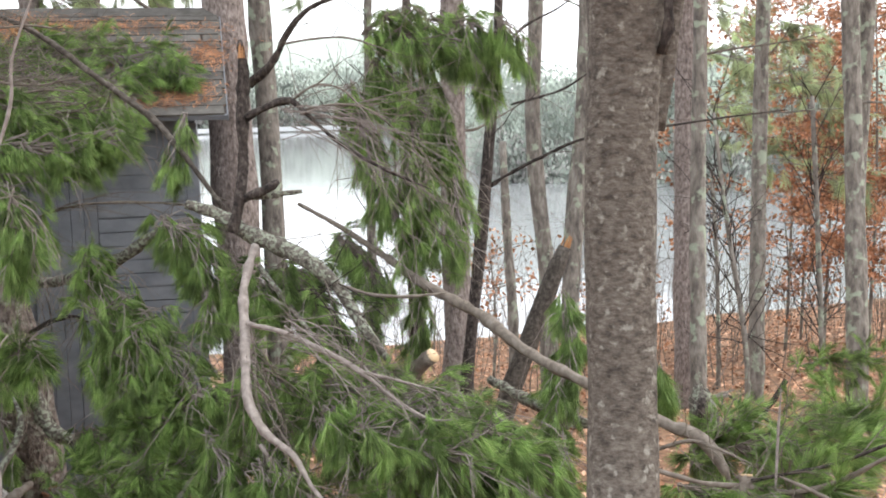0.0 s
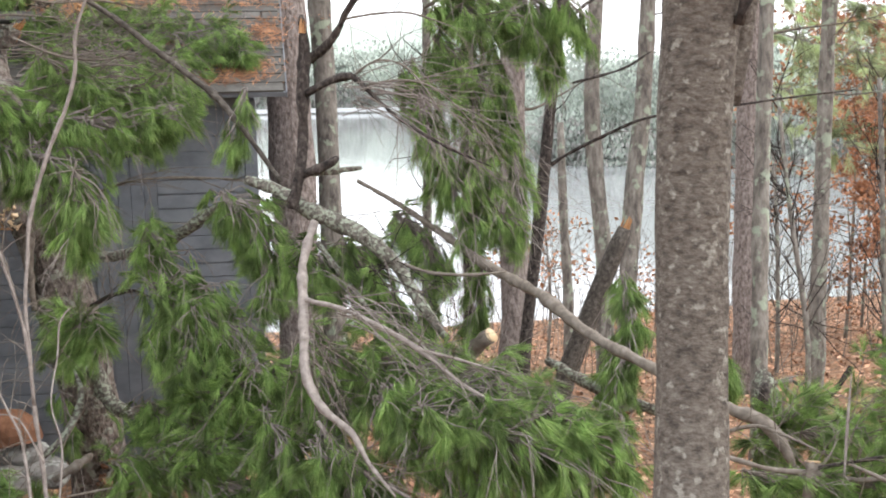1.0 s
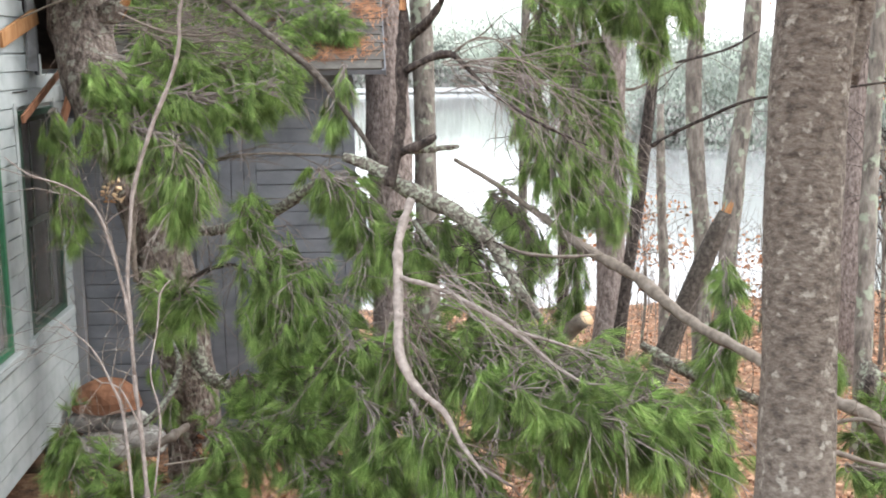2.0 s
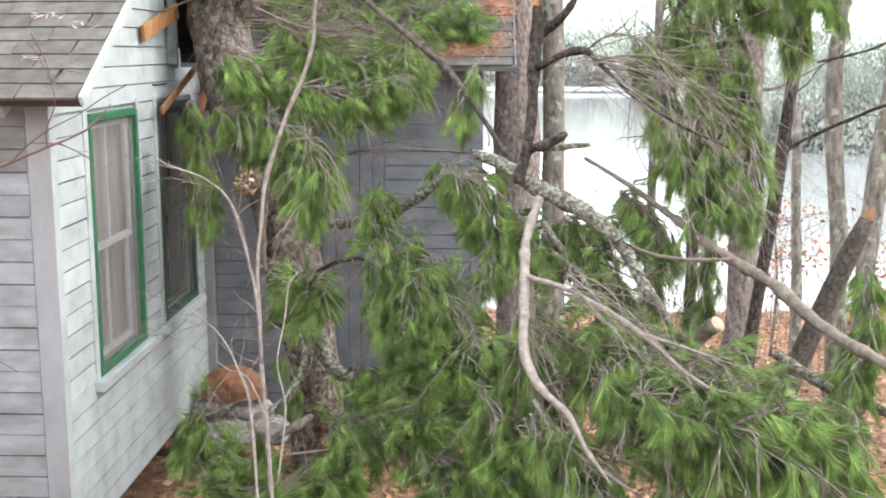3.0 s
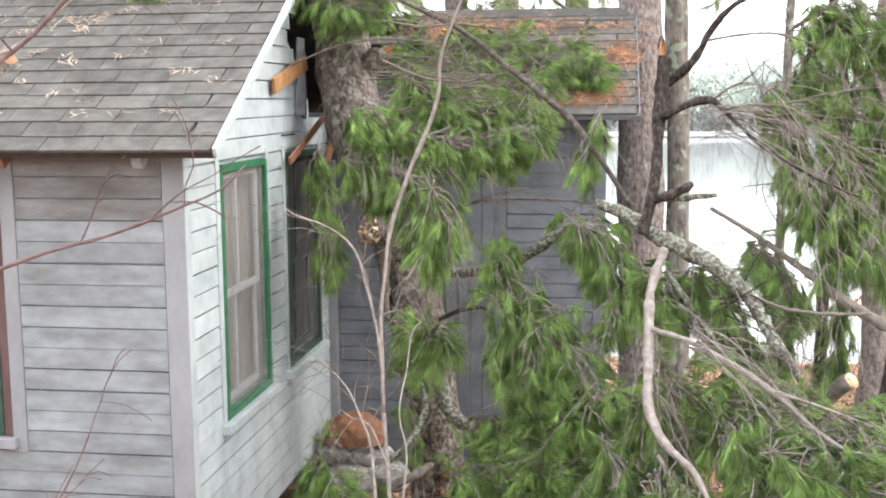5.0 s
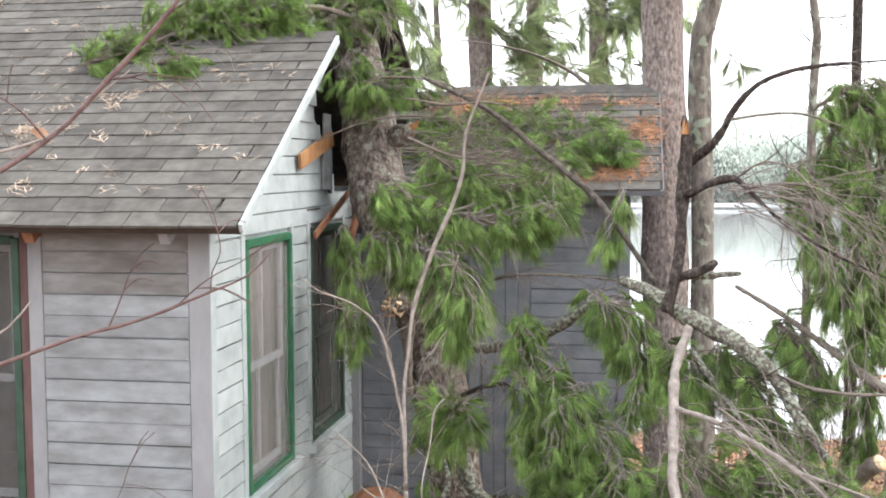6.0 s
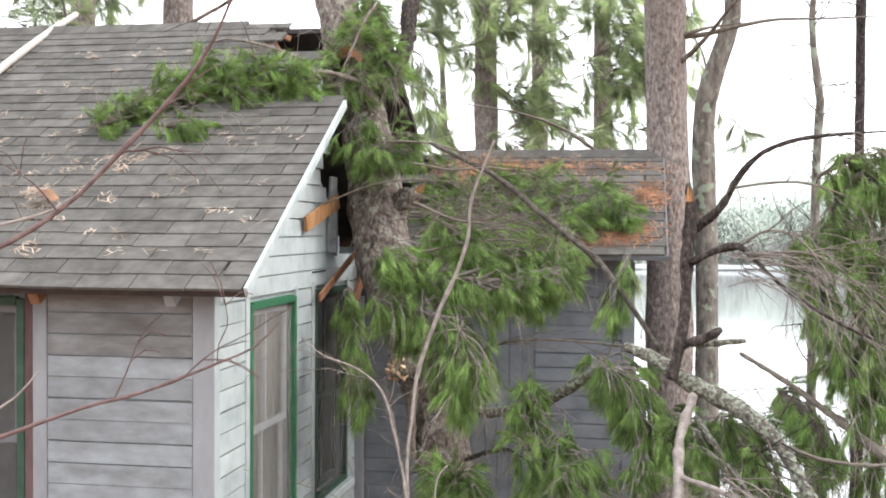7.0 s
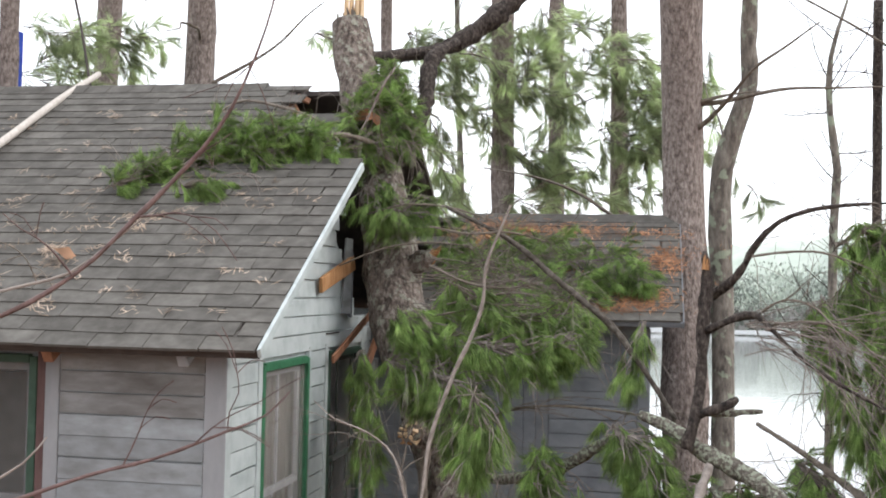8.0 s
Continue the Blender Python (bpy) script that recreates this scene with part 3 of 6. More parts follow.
add_limb("limb", "bark", "pine", 8, [(2.854, 0.269, 3.087, 0.0095), (2.974, 0.161, 3.169, 0.0078), (3.125, 0.143, 3.132, 0.0078), (3.229, 0.024, 2.994, 0.0062), (3.325, -0.094, 2.806, 0.0045)])
add_limb("limb", "bark", "pine", 8, [(2.885, 0.269, 3.028, 0.0095), (3.096, 0.142, 3.062, 0.0094), (3.259, 0.025, 3.015, 0.0077), (3.432, -0.013, 2.858, 0.0062), (3.619, -0.17, 2.611, 0.0045)])
add_limb("limb", "darkbark", "pine", 0, [(2.534, 0.254, 2.551, 0.0318), (2.663, 0.256, 2.593, 0.0382), (2.752, 0.257, 2.635, 0.0318)])
add_limb("limb", "lichen", "pine", 0, [(2.593, 0.305, 2.552, 0.0224), (2.773, 0.297, 2.565, 0.024), (2.883, 0.289, 2.577, 0.0192)])
add_limb("limb", "paletwig", "pine", 10, [(2.6, 0.124, 2.302, 0.0313), (2.527, -0.107, 2.111, 0.0333), (2.515, -0.347, 1.891, 0.0322), (2.513, -0.607, 1.671, 0.0311), (2.578, -0.757, 1.532, 0.0278), (2.702, -0.905, 1.435, 0.0204), (2.766, -1.044, 1.346, 0.0161), (2.87, -1.202, 1.228, 0.0105)])
add_limb("limb", "paletwig", "pine", 8, [(2.533, -0.337, 1.971, 0.0176), (2.696, -0.454, 1.934, 0.0187), (2.859, -0.582, 1.877, 0.0184), (3.053, -0.729, 1.781, 0.018), (3.198, -0.887, 1.664, 0.0136), (3.331, -1.025, 1.606, 0.0107), (3.412, -1.144, 1.628, 0.0052)])
add_limb("limb", "paletwig", "pine", 6, [(3.053, -0.729, 1.781, 0.0111), (3.256, -0.866, 1.745, 0.0095), (3.439, -1.024, 1.708, 0.0054)])
add_limb("limb", "lichen", "pine", 0, [(2.631, 0.285, 2.163, 0.0226), (2.725, 0.166, 2.044, 0.0222), (2.819, 0.027, 1.916, 0.0218), (2.945, -0.121, 1.739, 0.0184)])
add_limb("limb", "bark", "pine", 4, [(2.898, 0.729, 2.467, 0.0154), (3.123, 0.592, 2.332, 0.022), (3.369, 0.436, 2.156, 0.03), (3.575, 0.169, 2.01, 0.0388), (3.802, -0.108, 1.895, 0.0407), (3.979, -0.405, 1.748, 0.0409), (4.216, -0.722, 1.622, 0.041), (4.503, -0.998, 1.478, 0.0417), (4.606, -1.156, 1.47, 0.041), (4.689, -1.235, 1.361, 0.0367), (4.721, -1.285, 1.262, 0.0311)])
add_limb("limb", "bark", "pine", 0, [(3.065, 0.151, 2.051, 0.0143), (3.227, 0.024, 2.014, 0.0141), (3.399, -0.104, 2.017, 0.0139), (3.61, -0.141, 2.031, 0.0108)])
add_limb("limb", "lichen", "pine", 3, [(4.148, 1.017, 1.21, 0.0379), (4.345, 0.62, 1.134, 0.0436), (4.591, 0.293, 1.079, 0.0389), (4.793, 0.206, 1.023, 0.0318)])
add_limb("limb", "bark", "pine", 6, [(4.203, -1.662, 1.493, 0.0151), (4.385, -1.76, 1.446, 0.0151), (4.526, -1.838, 1.449, 0.0164), (4.638, -2.006, 1.471, 0.0161), (4.749, -2.154, 1.553, 0.0145), (4.869, -2.302, 1.695, 0.013), (4.979, -2.461, 1.827, 0.0104)])
add_limb("limb", "darkbark", "pine", 6, [(4.536, -1.827, 1.469, 0.0114), (4.637, -1.976, 1.541, 0.0111), (4.757, -2.134, 1.623, 0.0109), (4.878, -2.292, 1.746, 0.0095), (5.017, -2.36, 1.818, 0.0059)])
add_limb("limb", "paletwig", "pine", 3, [(4.588, -1.977, 1.45, 0.0074), (4.623, -1.916, 1.671, 0.0087), (4.659, -1.875, 1.871, 0.0049)])
add_limb("limb", "bark", "pine", 2, [(4.673, -2.365, 1.532, 0.0116), (4.62, -2.206, 1.551, 0.0119), (4.567, -2.047, 1.56, 0.0097)])
add_limb("limb", "lichen", "pine", 6, [(1.08, 1.9, 1.88, 0.055), (1.39, 1.5, 1.95, 0.05), (1.64, 1.2, 2.05, 0.046), (1.85, 1.0, 2.17, 0.04), (2.03, 0.9, 2.3, 0.032), (2.21, 0.8, 2.37, 0.02)])
add_limb("limb", "bark", "pine", 5, [(1.098, 1.012, 2.214, 0.0109), (1.286, 0.955, 2.378, 0.0107), (1.454, 0.987, 2.451, 0.0107), (1.635, 0.91, 2.494, 0.0106), (1.845, 0.923, 2.498, 0.0106), (2.086, 0.837, 2.492, 0.0087), (2.258, 0.74, 2.486, 0.0068)])
add_limb("limb", "polebark", "pine", 5, [(1.031, 1.022, 3.703, 0.0145), (1.435, 0.988, 3.5, 0.0232), (1.751, 0.933, 3.246, 0.0264), (2.067, 0.847, 2.982, 0.026), (2.263, 0.73, 2.746, 0.0256), (2.44, 0.612, 2.479, 0.0235)])
add_limb("limb", "lichen", "pine", 0, [(0.794, 1.877, 1.198, 0.0334), (0.945, 1.829, 1.161, 0.0456), (1.117, 1.781, 1.114, 0.0617), (1.232, 1.683, 0.936, 0.0612), (1.374, 1.635, 0.849, 0.0568), (1.605, 1.589, 0.833, 0.0443)])
add_limb("limb", "lichen", "pine", 0, [(1.018, 0.59, 0.923, 0.0215), (1.116, 0.641, 1.014, 0.0269), (1.182, 0.792, 1.115, 0.0272), (1.199, 0.833, 1.246, 0.0236), (1.134, 1.052, 1.334, 0.0149)])
add_limb("limb", "bark", "pine", 0, [(1.03, 0.74, 0.723, 0.0295), (1.158, 0.792, 0.785, 0.0368), (1.215, 1.003, 0.766, 0.0416)])
add_limb("limb", "paletwig", "pine", 5, [(2.567, -0.507, 1.382, 0.0146), (2.672, -0.665, 1.224, 0.0172), (2.815, -0.813, 1.177, 0.0197), (3.009, -0.97, 1.09, 0.0138)])
add_limb("limb", "paletwig", "pine", 4, [(3.204, -0.917, 1.314, 0.0111), (3.316, -0.966, 1.256, 0.0138), (3.438, -1.094, 1.258, 0.0135), (3.63, -1.171, 1.202, 0.0108)])
add_limb("limb", "bark", "pine", 4, [(0.099, 1.809, 4.215, 0.0145), (-0.13, 2.165, 4.411, 0.0153), (-0.547, 2.449, 4.573, 0.016), (-0.921, 2.584, 4.646, 0.0141), (-1.045, 2.362, 4.514, 0.0115)])
add_limb("limb", "bark", "pine", 6, [(0.3, 2.372, 4.249, 0.022), (0.076, 1.908, 4.275, 0.0252), (-0.31, 1.772, 4.198, 0.0209), (-0.698, 1.687, 4.151, 0.0169), (-0.98, 1.382, 3.976, 0.0124), (-1.314, 1.137, 3.83, 0.0081)])
add_limb("twig", "bark", "pine", 6, [(1.063, 0.942, 3.094, 0.0089), (1.302, 0.926, 3.148, 0.0106), (1.511, 0.959, 3.172, 0.0089), (1.793, 0.933, 3.127, 0.0053)])
add_limb("twig", "bark", "pine", 6, [(0.995, 0.921, 3.022, 0.0089), (1.274, 0.925, 3.077, 0.0106), (1.543, 0.959, 3.102, 0.0089), (1.755, 0.922, 3.036, 0.0053)])
add_limb("twig", "bark", "pine", 6, [(0.949, 0.921, 3.331, 0.0089), (1.201, 0.914, 3.226, 0.0106), (1.441, 0.948, 3.201, 0.0089), (1.651, 0.921, 3.244, 0.0053)])
add_limb("twig", "paletwig", "pine", 6, [(1.1, 0.932, 2.744, 0.0089), (1.083, 0.862, 2.614, 0.0106), (1.127, 0.853, 2.405, 0.0089), (1.192, 0.783, 2.216, 0.0053)])
add_limb("twig", "paletwig", "pine", 6, [(0.9, 0.889, 2.741, 0.0089), (0.855, 0.819, 2.57, 0.0106), (0.908, 0.809, 2.401, 0.0089), (0.871, 0.739, 2.28, 0.0053)])
add_limb("twig", "paletwig", "pine", 6, [(1.171, 0.933, 2.675, 0.0089), (1.255, 0.885, 2.477, 0.0106), (1.23, 0.854, 2.277, 0.0088), (1.313, 0.795, 2.158, 0.0053)])
add_limb("twig", "paletwig", "pine", 6, [(0.749, 0.749, 4.528, 0.0089), (0.692, 0.698, 4.417, 0.0107), (0.625, 0.706, 4.276, 0.0089), (0.568, 0.665, 4.135, 0.0053)])
add_limb("sapling", "paletwig", "sapling", 6, [(1.299, -0.766, 0.918, 0.0176), (1.261, -0.647, 1.248, 0.0146), (1.224, -0.557, 1.537, 0.0146), (1.209, -0.497, 1.777, 0.0132), (1.194, -0.447, 2.026, 0.0117), (1.209, -0.407, 2.227, 0.0132), (1.225, -0.376, 2.417, 0.0132), (1.272, -0.355, 2.588, 0.0132), (1.338, -0.324, 2.779, 0.0132), (1.424, -0.303, 2.971, 0.0132), (1.471, -0.292, 3.142, 0.0117), (1.487, -0.291, 3.322, 0.0102), (1.602, -0.3, 3.614, 0.0073)])
add_limb("stem", "paletwig", "sapling2", 10, [(1.25, -0.867, 0.958, 0.0101), (1.224, -0.787, 1.177, 0.0101), (1.188, -0.707, 1.436, 0.0086), (1.136, -0.678, 1.565, 0.0072), (1.052, -0.649, 1.724, 0.0058), (0.91, -0.651, 1.861, 0.0043)])
add_limb("stem", "paletwig", "sapling2", 8, [(1.234, -0.597, 1.577, 0.0102), (1.207, -0.567, 1.917, 0.0101), (1.142, -0.528, 2.186, 0.0101), (1.078, -0.518, 2.374, 0.0086), (0.956, -0.53, 2.482, 0.0072), (0.796, -0.572, 2.549, 0.0058), (0.694, -0.594, 2.637, 0.0029)])
add_limb("stem", "paletwig", "sapling2", 6, [(1.281, -0.716, 1.328, 0.0072), (1.176, -0.678, 1.536, 0.0058), (1.096, -0.679, 1.565, 0.0043), (1.035, -0.69, 1.614, 0.0029)])
add_limb("stem", "paletwig", "sapling2", 4, [(1.337, -0.816, 1.049, 0.0072), (1.359, -0.685, 1.38, 0.0072), (1.315, -0.635, 1.589, 0.0058), (1.329, -0.475, 1.779, 0.0059), (1.345, -0.435, 1.939, 0.0059), (1.394, -0.414, 2, 0.0044)])
add_limb("stem", "redtwig", "neartwig", 5, [(0.42, -4.35, 1.4, 0.012), (0.5, -4.1, 2.3, 0.011), (0.68, -3.9, 2.85, 0.009), (0.865, -3.801, 3.072, 0.0074), (0.973, -3.73, 3.124, 0.0074), (1.051, -3.679, 3.176, 0.0074), (1.129, -3.637, 3.247, 0.0074), (1.207, -3.606, 3.339, 0.0074), (1.265, -3.575, 3.41, 0.0068), (1.363, -3.554, 3.531, 0.0061), (1.421, -3.553, 3.633, 0.0047), (1.468, -3.552, 3.753, 0.0034), (1.497, -3.571, 3.834, 0.0027)])
add_limb("stem", "paletwig", "neartwig", 1, [(0.802, -3.722, 3.121, 0.0056), (0.92, -3.65, 3.173, 0.0049), (1.039, -3.579, 3.215, 0.0049), (1.117, -3.537, 3.287, 0.0042), (1.205, -3.496, 3.368, 0.0021)])
add_limb("stem", "redtwig", "neartwig2", 4, [(0.6, -4.3, 1.4, 0.01), (0.68, -4.15, 2.2, 0.009), (0.8, -4.0, 2.6, 0.008), (0.963, -3.91, 2.724, 0.0065), (1.051, -3.849, 2.756, 0.0065), (1.189, -3.757, 2.808, 0.0058), (1.307, -3.695, 2.84, 0.0052), (1.436, -3.633, 2.893, 0.0045), (1.505, -3.602, 2.924, 0.0032), (1.553, -3.581, 2.975, 0.0013)])
add_limb("stem", "paletwig", "neartwig2", 0, [(1.001, -3.87, 2.775, 0.0039), (1.079, -3.808, 2.836, 0.0039), (1.118, -3.788, 2.887, 0.0019)])
add_limb("stem", "redtwig", "neartwig2", 3, [(0.889, -3.422, 1.992, 0.0048), (0.955, -3.331, 2.114, 0.004), (1.002, -3.27, 2.234, 0.0032), (1.02, -3.23, 2.315, 0.0016)])
add_limb("side_stem", "bigbark", "bigtree", 0, [(3.672, -2.849, 3.004, 0.0432), (3.7, -2.859, 3.164, 0.0414), (3.717, -2.868, 3.315, 0.0397), (3.734, -2.888, 3.475, 0.0414), (3.742, -2.908, 3.605, 0.0432)])
add_limb("branch_stub", "darkbark", "bigtree", 0, [(3.67, -2.939, 3.224, 0.0152), (3.679, -2.959, 3.294, 0.0168), (3.677, -2.969, 3.364, 0.0134), (3.686, -2.959, 3.434, 0.0084)])
add_limb("side_branch", "darkbark", "darktree", 5, [(4.448, 2.192, 2.385, 0.0193), (4.597, 2.165, 2.478, 0.0172), (4.817, 2.008, 2.612, 0.017), (5.087, 1.822, 2.747, 0.0147), (5.56, 1.539, 2.826, 0.0124), (5.943, 1.255, 2.894, 0.0102), (6.227, 0.999, 2.939, 0.0061)])
add_limb("side_branch", "darkbark", "darktree", 3, [(4.529, 2.204, 3.397, 0.015), (4.737, 2.138, 3.581, 0.0129), (4.956, 2.071, 3.695, 0.0107), (5.085, 2.013, 3.797, 0.0086)])
add_limb("side_branch", "darkbark", "darktree", 3, [(4.656, 2.276, 2.999, 0.013), (5.006, 2.171, 3.096, 0.013), (5.204, 2.104, 3.22, 0.0087)])
add_limb("cut_branch", "bark", "cutlog", 0, [(4.508, -1.858, 1.348, 0.0353), (4.527, -1.838, 1.429, 0.0341), (4.535, -1.817, 1.489, 0.0328)])
add_limb("cut_branch", "bark", "pine", 0, [(3.346, 0.265, 1.366, 0.0466), (3.484, 0.187, 1.528, 0.0492), (3.574, 0.089, 1.63, 0.0452)])
add_limb("snapped_trunk", "lichen", "stump", 0, [(5.176, -0.118, 0.62, 0.0883), (5.208, -0.008, 0.94, 0.0848), (5.224, 0.063, 1.141, 0.0813), (5.221, 0.103, 1.261, 0.0671), (5.209, 0.123, 1.32, 0.0353)])
add_limb("bark_strip", "darkbark", "stump", 0, [(5.135, 0.021, 1.079, 0.0246), (5.164, -0.018, 1.18, 0.0348), (5.182, 0.002, 1.28, 0.0209)])
add_limb("shaft", "darkbark", "stick", 0, [(5.959, 0.764, 0.854, 0.0162), (6.056, 0.755, 0.986, 0.0182), (6.144, 0.747, 1.127, 0.0202)])
add_limb("limb", "bark", "pine", 4, [(4.426, -1.109, 1.386, 0.0141), (4.527, -1.237, 1.458, 0.0139), (4.589, -1.377, 1.47, 0.0109), (4.692, -1.565, 1.442, 0.008)])
add_limb("limb", "paletwig", "pine", 2, [(5.372, 0.035, 1.273, 0.0141), (5.251, 0.083, 1.251, 0.0159), (5.401, 0.026, 1.304, 0.0088)])
add_limb("limb", "darkbark", "pine", 5, [(5.283, -0.146, 1.322, 0.012), (5.33, -0.525, 1.283, 0.0115), (5.325, -0.886, 1.283, 0.0094), (5.41, -1.184, 1.265, 0.0076)])
add_limb("limb", "bark", "pine", 0, [(0.938, 1.73, 2.161, 0.0521), (0.83, 1.678, 2.109, 0.0479), (0.784, 1.677, 1.888, 0.0401), (0.8, 1.677, 1.578, 0.0323)])
add_limb("limb", "darkbark", "pine", 8, [(1.159, 1.782, 1.565, 0.0203), (1.418, 0.886, 1.81, 0.0179), (1.548, 0.808, 1.842, 0.0141), (1.66, 0.72, 1.814, 0.0087)])
add_limb("limb", "bark", "pine", 10, [(0.955, 0.911, 3.572, 0.0089), (1.196, 0.904, 3.526, 0.0106), (1.446, 0.888, 3.541, 0.0106), (1.716, 0.922, 3.476, 0.007)])
add_limb("limb", "bark", "pine", 6, [(0.104, 1.868, 3.335, 0.0083), (0.432, 1.873, 3.461, 0.0103), (0.761, 1.878, 3.508, 0.0102), (1.162, 1.884, 3.475, 0.0061)])
add_limb("limb", "bark", "pine", 6, [(0.276, 1.971, 3.709, 0.0084), (0.565, 1.975, 3.784, 0.0104), (0.895, 1.98, 3.76, 0.0103), (1.227, 1.985, 3.656, 0.0061)])
add_limb("limb", "paletwig", "pine", 5, [(2.514, -0.097, 1.721, 0.0092), (2.63, -0.256, 1.533, 0.0106), (2.765, -0.404, 1.405, 0.0089), (2.86, -0.563, 1.277, 0.0058)])
add_limb("limb", "paletwig", "pine", 6, [(3.046, -0.229, 1.771, 0.0091), (3.223, -0.507, 1.614, 0.0117), (3.458, -0.703, 1.468, 0.01), (3.693, -0.9, 1.383, 0.0056)])
add_limb("limb", "bark", "pine", 6, [(1.876, 0.213, 1.369, 0.0098), (2.127, 0.127, 1.373, 0.0113), (2.4, 0.011, 1.348, 0.0079), (2.522, -0.108, 1.301, 0.0047)])
add_limb("limb", "bark", "pine", 6, [(1.238, -0.017, 0.897, 0.0082), (1.547, 0.038, 0.923, 0.0098), (1.926, 0.003, 1.02, 0.0081), (2.198, -0.103, 1.005, 0.0048)])

TREE_LIST = []


def add_tree(bark, pts):
    TREE_LIST.append((bark, pts))


add_tree("bigbark", [(3.592, -2.87, 3.602, 0.1287), (3.595, -2.85, 3.382, 0.1184), (3.598, -2.84, 3.232, 0.1133), (3.583, -2.841, 2.972, 0.1081), (3.57, -2.871, 2.632, 0.1047), (3.548, -2.952, 2.221, 0.103), (3.515, -3.042, 1.941, 0.1064), (3.393, -3.385, 1.249, 0.1201)])
add_tree("pinebark", [(2.475, 3.497, 7.979, 0.1616), (2.523, 4.317, 5.809, 0.1885), (2.585, 4.626, 3.8, 0.1992), (2.635, 4.104, -0.11, 0.2254)])
add_tree("greybark", [(3.145, 4.317, 7.321, 0.0733), (3.164, 4.776, 5.911, 0.0733), (3.16, 4.866, 5.511, 0.0789), (3.176, 4.936, 5.151, 0.0845), (3.052, 5.014, 4.739, 0.0958), (2.948, 5.072, 4.367, 0.1014), (2.939, 5.121, 3.726, 0.107), (2.977, 5.121, 2.757, 0.107), (2.975, 4.649, -0.014, 0.1236)])
add_tree("pinebark", [(4.273, 2.373, 5.793, 0.0818), (4.314, 2.752, 3.813, 0.0954), (4.298, 2.75, 2.482, 0.1045), (4.276, 2.559, 1.142, 0.1227), (4.226, 2.448, 0.681, 0.1408)])
add_tree("darkbark", [(4.54, 2.086, 4.557, 0.03), (4.537, 2.205, 3.527, 0.0343), (4.462, 2.213, 2.726, 0.0429), (4.376, 2.171, 2.004, 0.0472), (4.243, 2.038, 1.171, 0.0472), (4.182, 1.947, 0.76, 0.0515)])
add_tree("greybark", [(5.949, 5.899, 6.952, 0.0656), (6.094, 6.409, 4.094, 0.0787), (6.057, 6.447, 2.823, 0.0853), (6.096, 6.377, 1.854, 0.0919), (6.153, 6.247, 1.015, 0.0984), (6.091, 5.975, -0.257, 0.105)])
add_tree("greybark", [(6.228, 4.942, 6.148, 0.0727), (6.298, 5.331, 3.138, 0.0848), (6.19, 5.299, 1.946, 0.0909), (6.098, 5.207, 1.054, 0.0969), (6.001, 4.984, 0.002, 0.103)])
add_tree("greybark", [(6.234, 8.46, 2.405, 0.0454), (6.247, 8.359, 1.285, 0.0606), (6.262, 8.149, 0.095, 0.0681), (6.226, 7.997, -0.565, 0.0681)])
add_tree("pinebark", [(7.527, 5.492, 6.331, 0.105), (7.664, 5.832, 4.043, 0.1181), (7.659, 5.821, 2.163, 0.1247), (7.553, 5.498, 0.021, 0.1378)])
add_tree("greybark", [(6.229, 2.352, 5.469, 0.048), (6.337, 2.592, 3.79, 0.0575), (6.332, 2.591, 2.42, 0.0623), (6.261, 2.399, 1.039, 0.0671), (6.188, 2.187, 0.247, 0.0719)])
add_tree("greybark", [(8.475, 5.586, 6.389, 0.0681), (8.633, 5.917, 4.041, 0.0818), (8.619, 5.915, 2.121, 0.0886), (8.431, 5.52, -0.383, 0.0954)])
add_tree("greybark", [(8.668, 4.379, 6.083, 0.0883), (8.915, 4.611, 3.937, 0.0946), (8.988, 4.551, 2.198, 0.101), (8.891, 4.218, 0.106, 0.1136)])
add_tree("greybark", [(9.153, 4.656, 6.172, 0.0787), (9.329, 4.937, 3.964, 0.0853), (9.298, 4.966, 2.404, 0.0853), (9.275, 4.894, 1.553, 0.0656)])
add_tree("greybark", [(9.381, 6.107, 2.945, 0.0283), (9.414, 6.007, 1.755, 0.0318), (9.337, 5.634, -0.286, 0.0353)])
add_tree("greybark", [(7.522, 4.819, 2.821, 0.0182), (7.613, 4.69, 1.773, 0.0242), (7.709, 4.42, 0.564, 0.0303), (7.682, 4.279, 0.004, 0.0303)])
add_tree("greybark", [(8.777, 7.508, 2.013, 0.0227), (8.799, 7.357, 0.913, 0.0265), (8.735, 7.125, -0.308, 0.0303)])
add_tree("polebark", [(5.09, 2.32, 1.88, 0.05), (4.97, 2.33, 1.58, 0.068), (4.74, 2.33, 1.0, 0.075), (4.56, 2.3, 0.5, 0.085)])
add_tree("pinebark", [(0.691, 5.582, 9.175, 0.1131), (0.605, 6.619, 6.463, 0.1264), (0.599, 7.026, 3.792, 0.1396), (0.732, 6.675, 0.114, 0.1527)])
add_tree("pinebark", [(1.073, 7.698, 9.521, 0.0919), (1.036, 8.616, 6.96, 0.0996), (1.046, 9.083, 3.889, 0.1072), (1.135, 8.832, 0.35, 0.1147)])
add_tree("pinebark", [(1.824, 6.849, 9.086, 0.0859), (1.865, 7.698, 6.706, 0.1002), (1.901, 8.126, 3.855, 0.1216), (1.962, 7.834, 0.256, 0.1357)])
add_tree("pinebark", [(-3.663, 5.506, 8.815, 0.1289), (-3.98, 6.23, 6.478, 0.1361), (-4.103, 6.407, 5.386, 0.1504), (-4.089, 6.534, 1.825, 0.1717)])
add_tree("pinebark", [(-2.39, 5.045, 8.519, 0.1464), (-2.64, 5.76, 6.323, 0.1531), (-2.725, 5.948, 5.351, 0.173), (-2.704, 6.085, 1.921, 0.1995)])
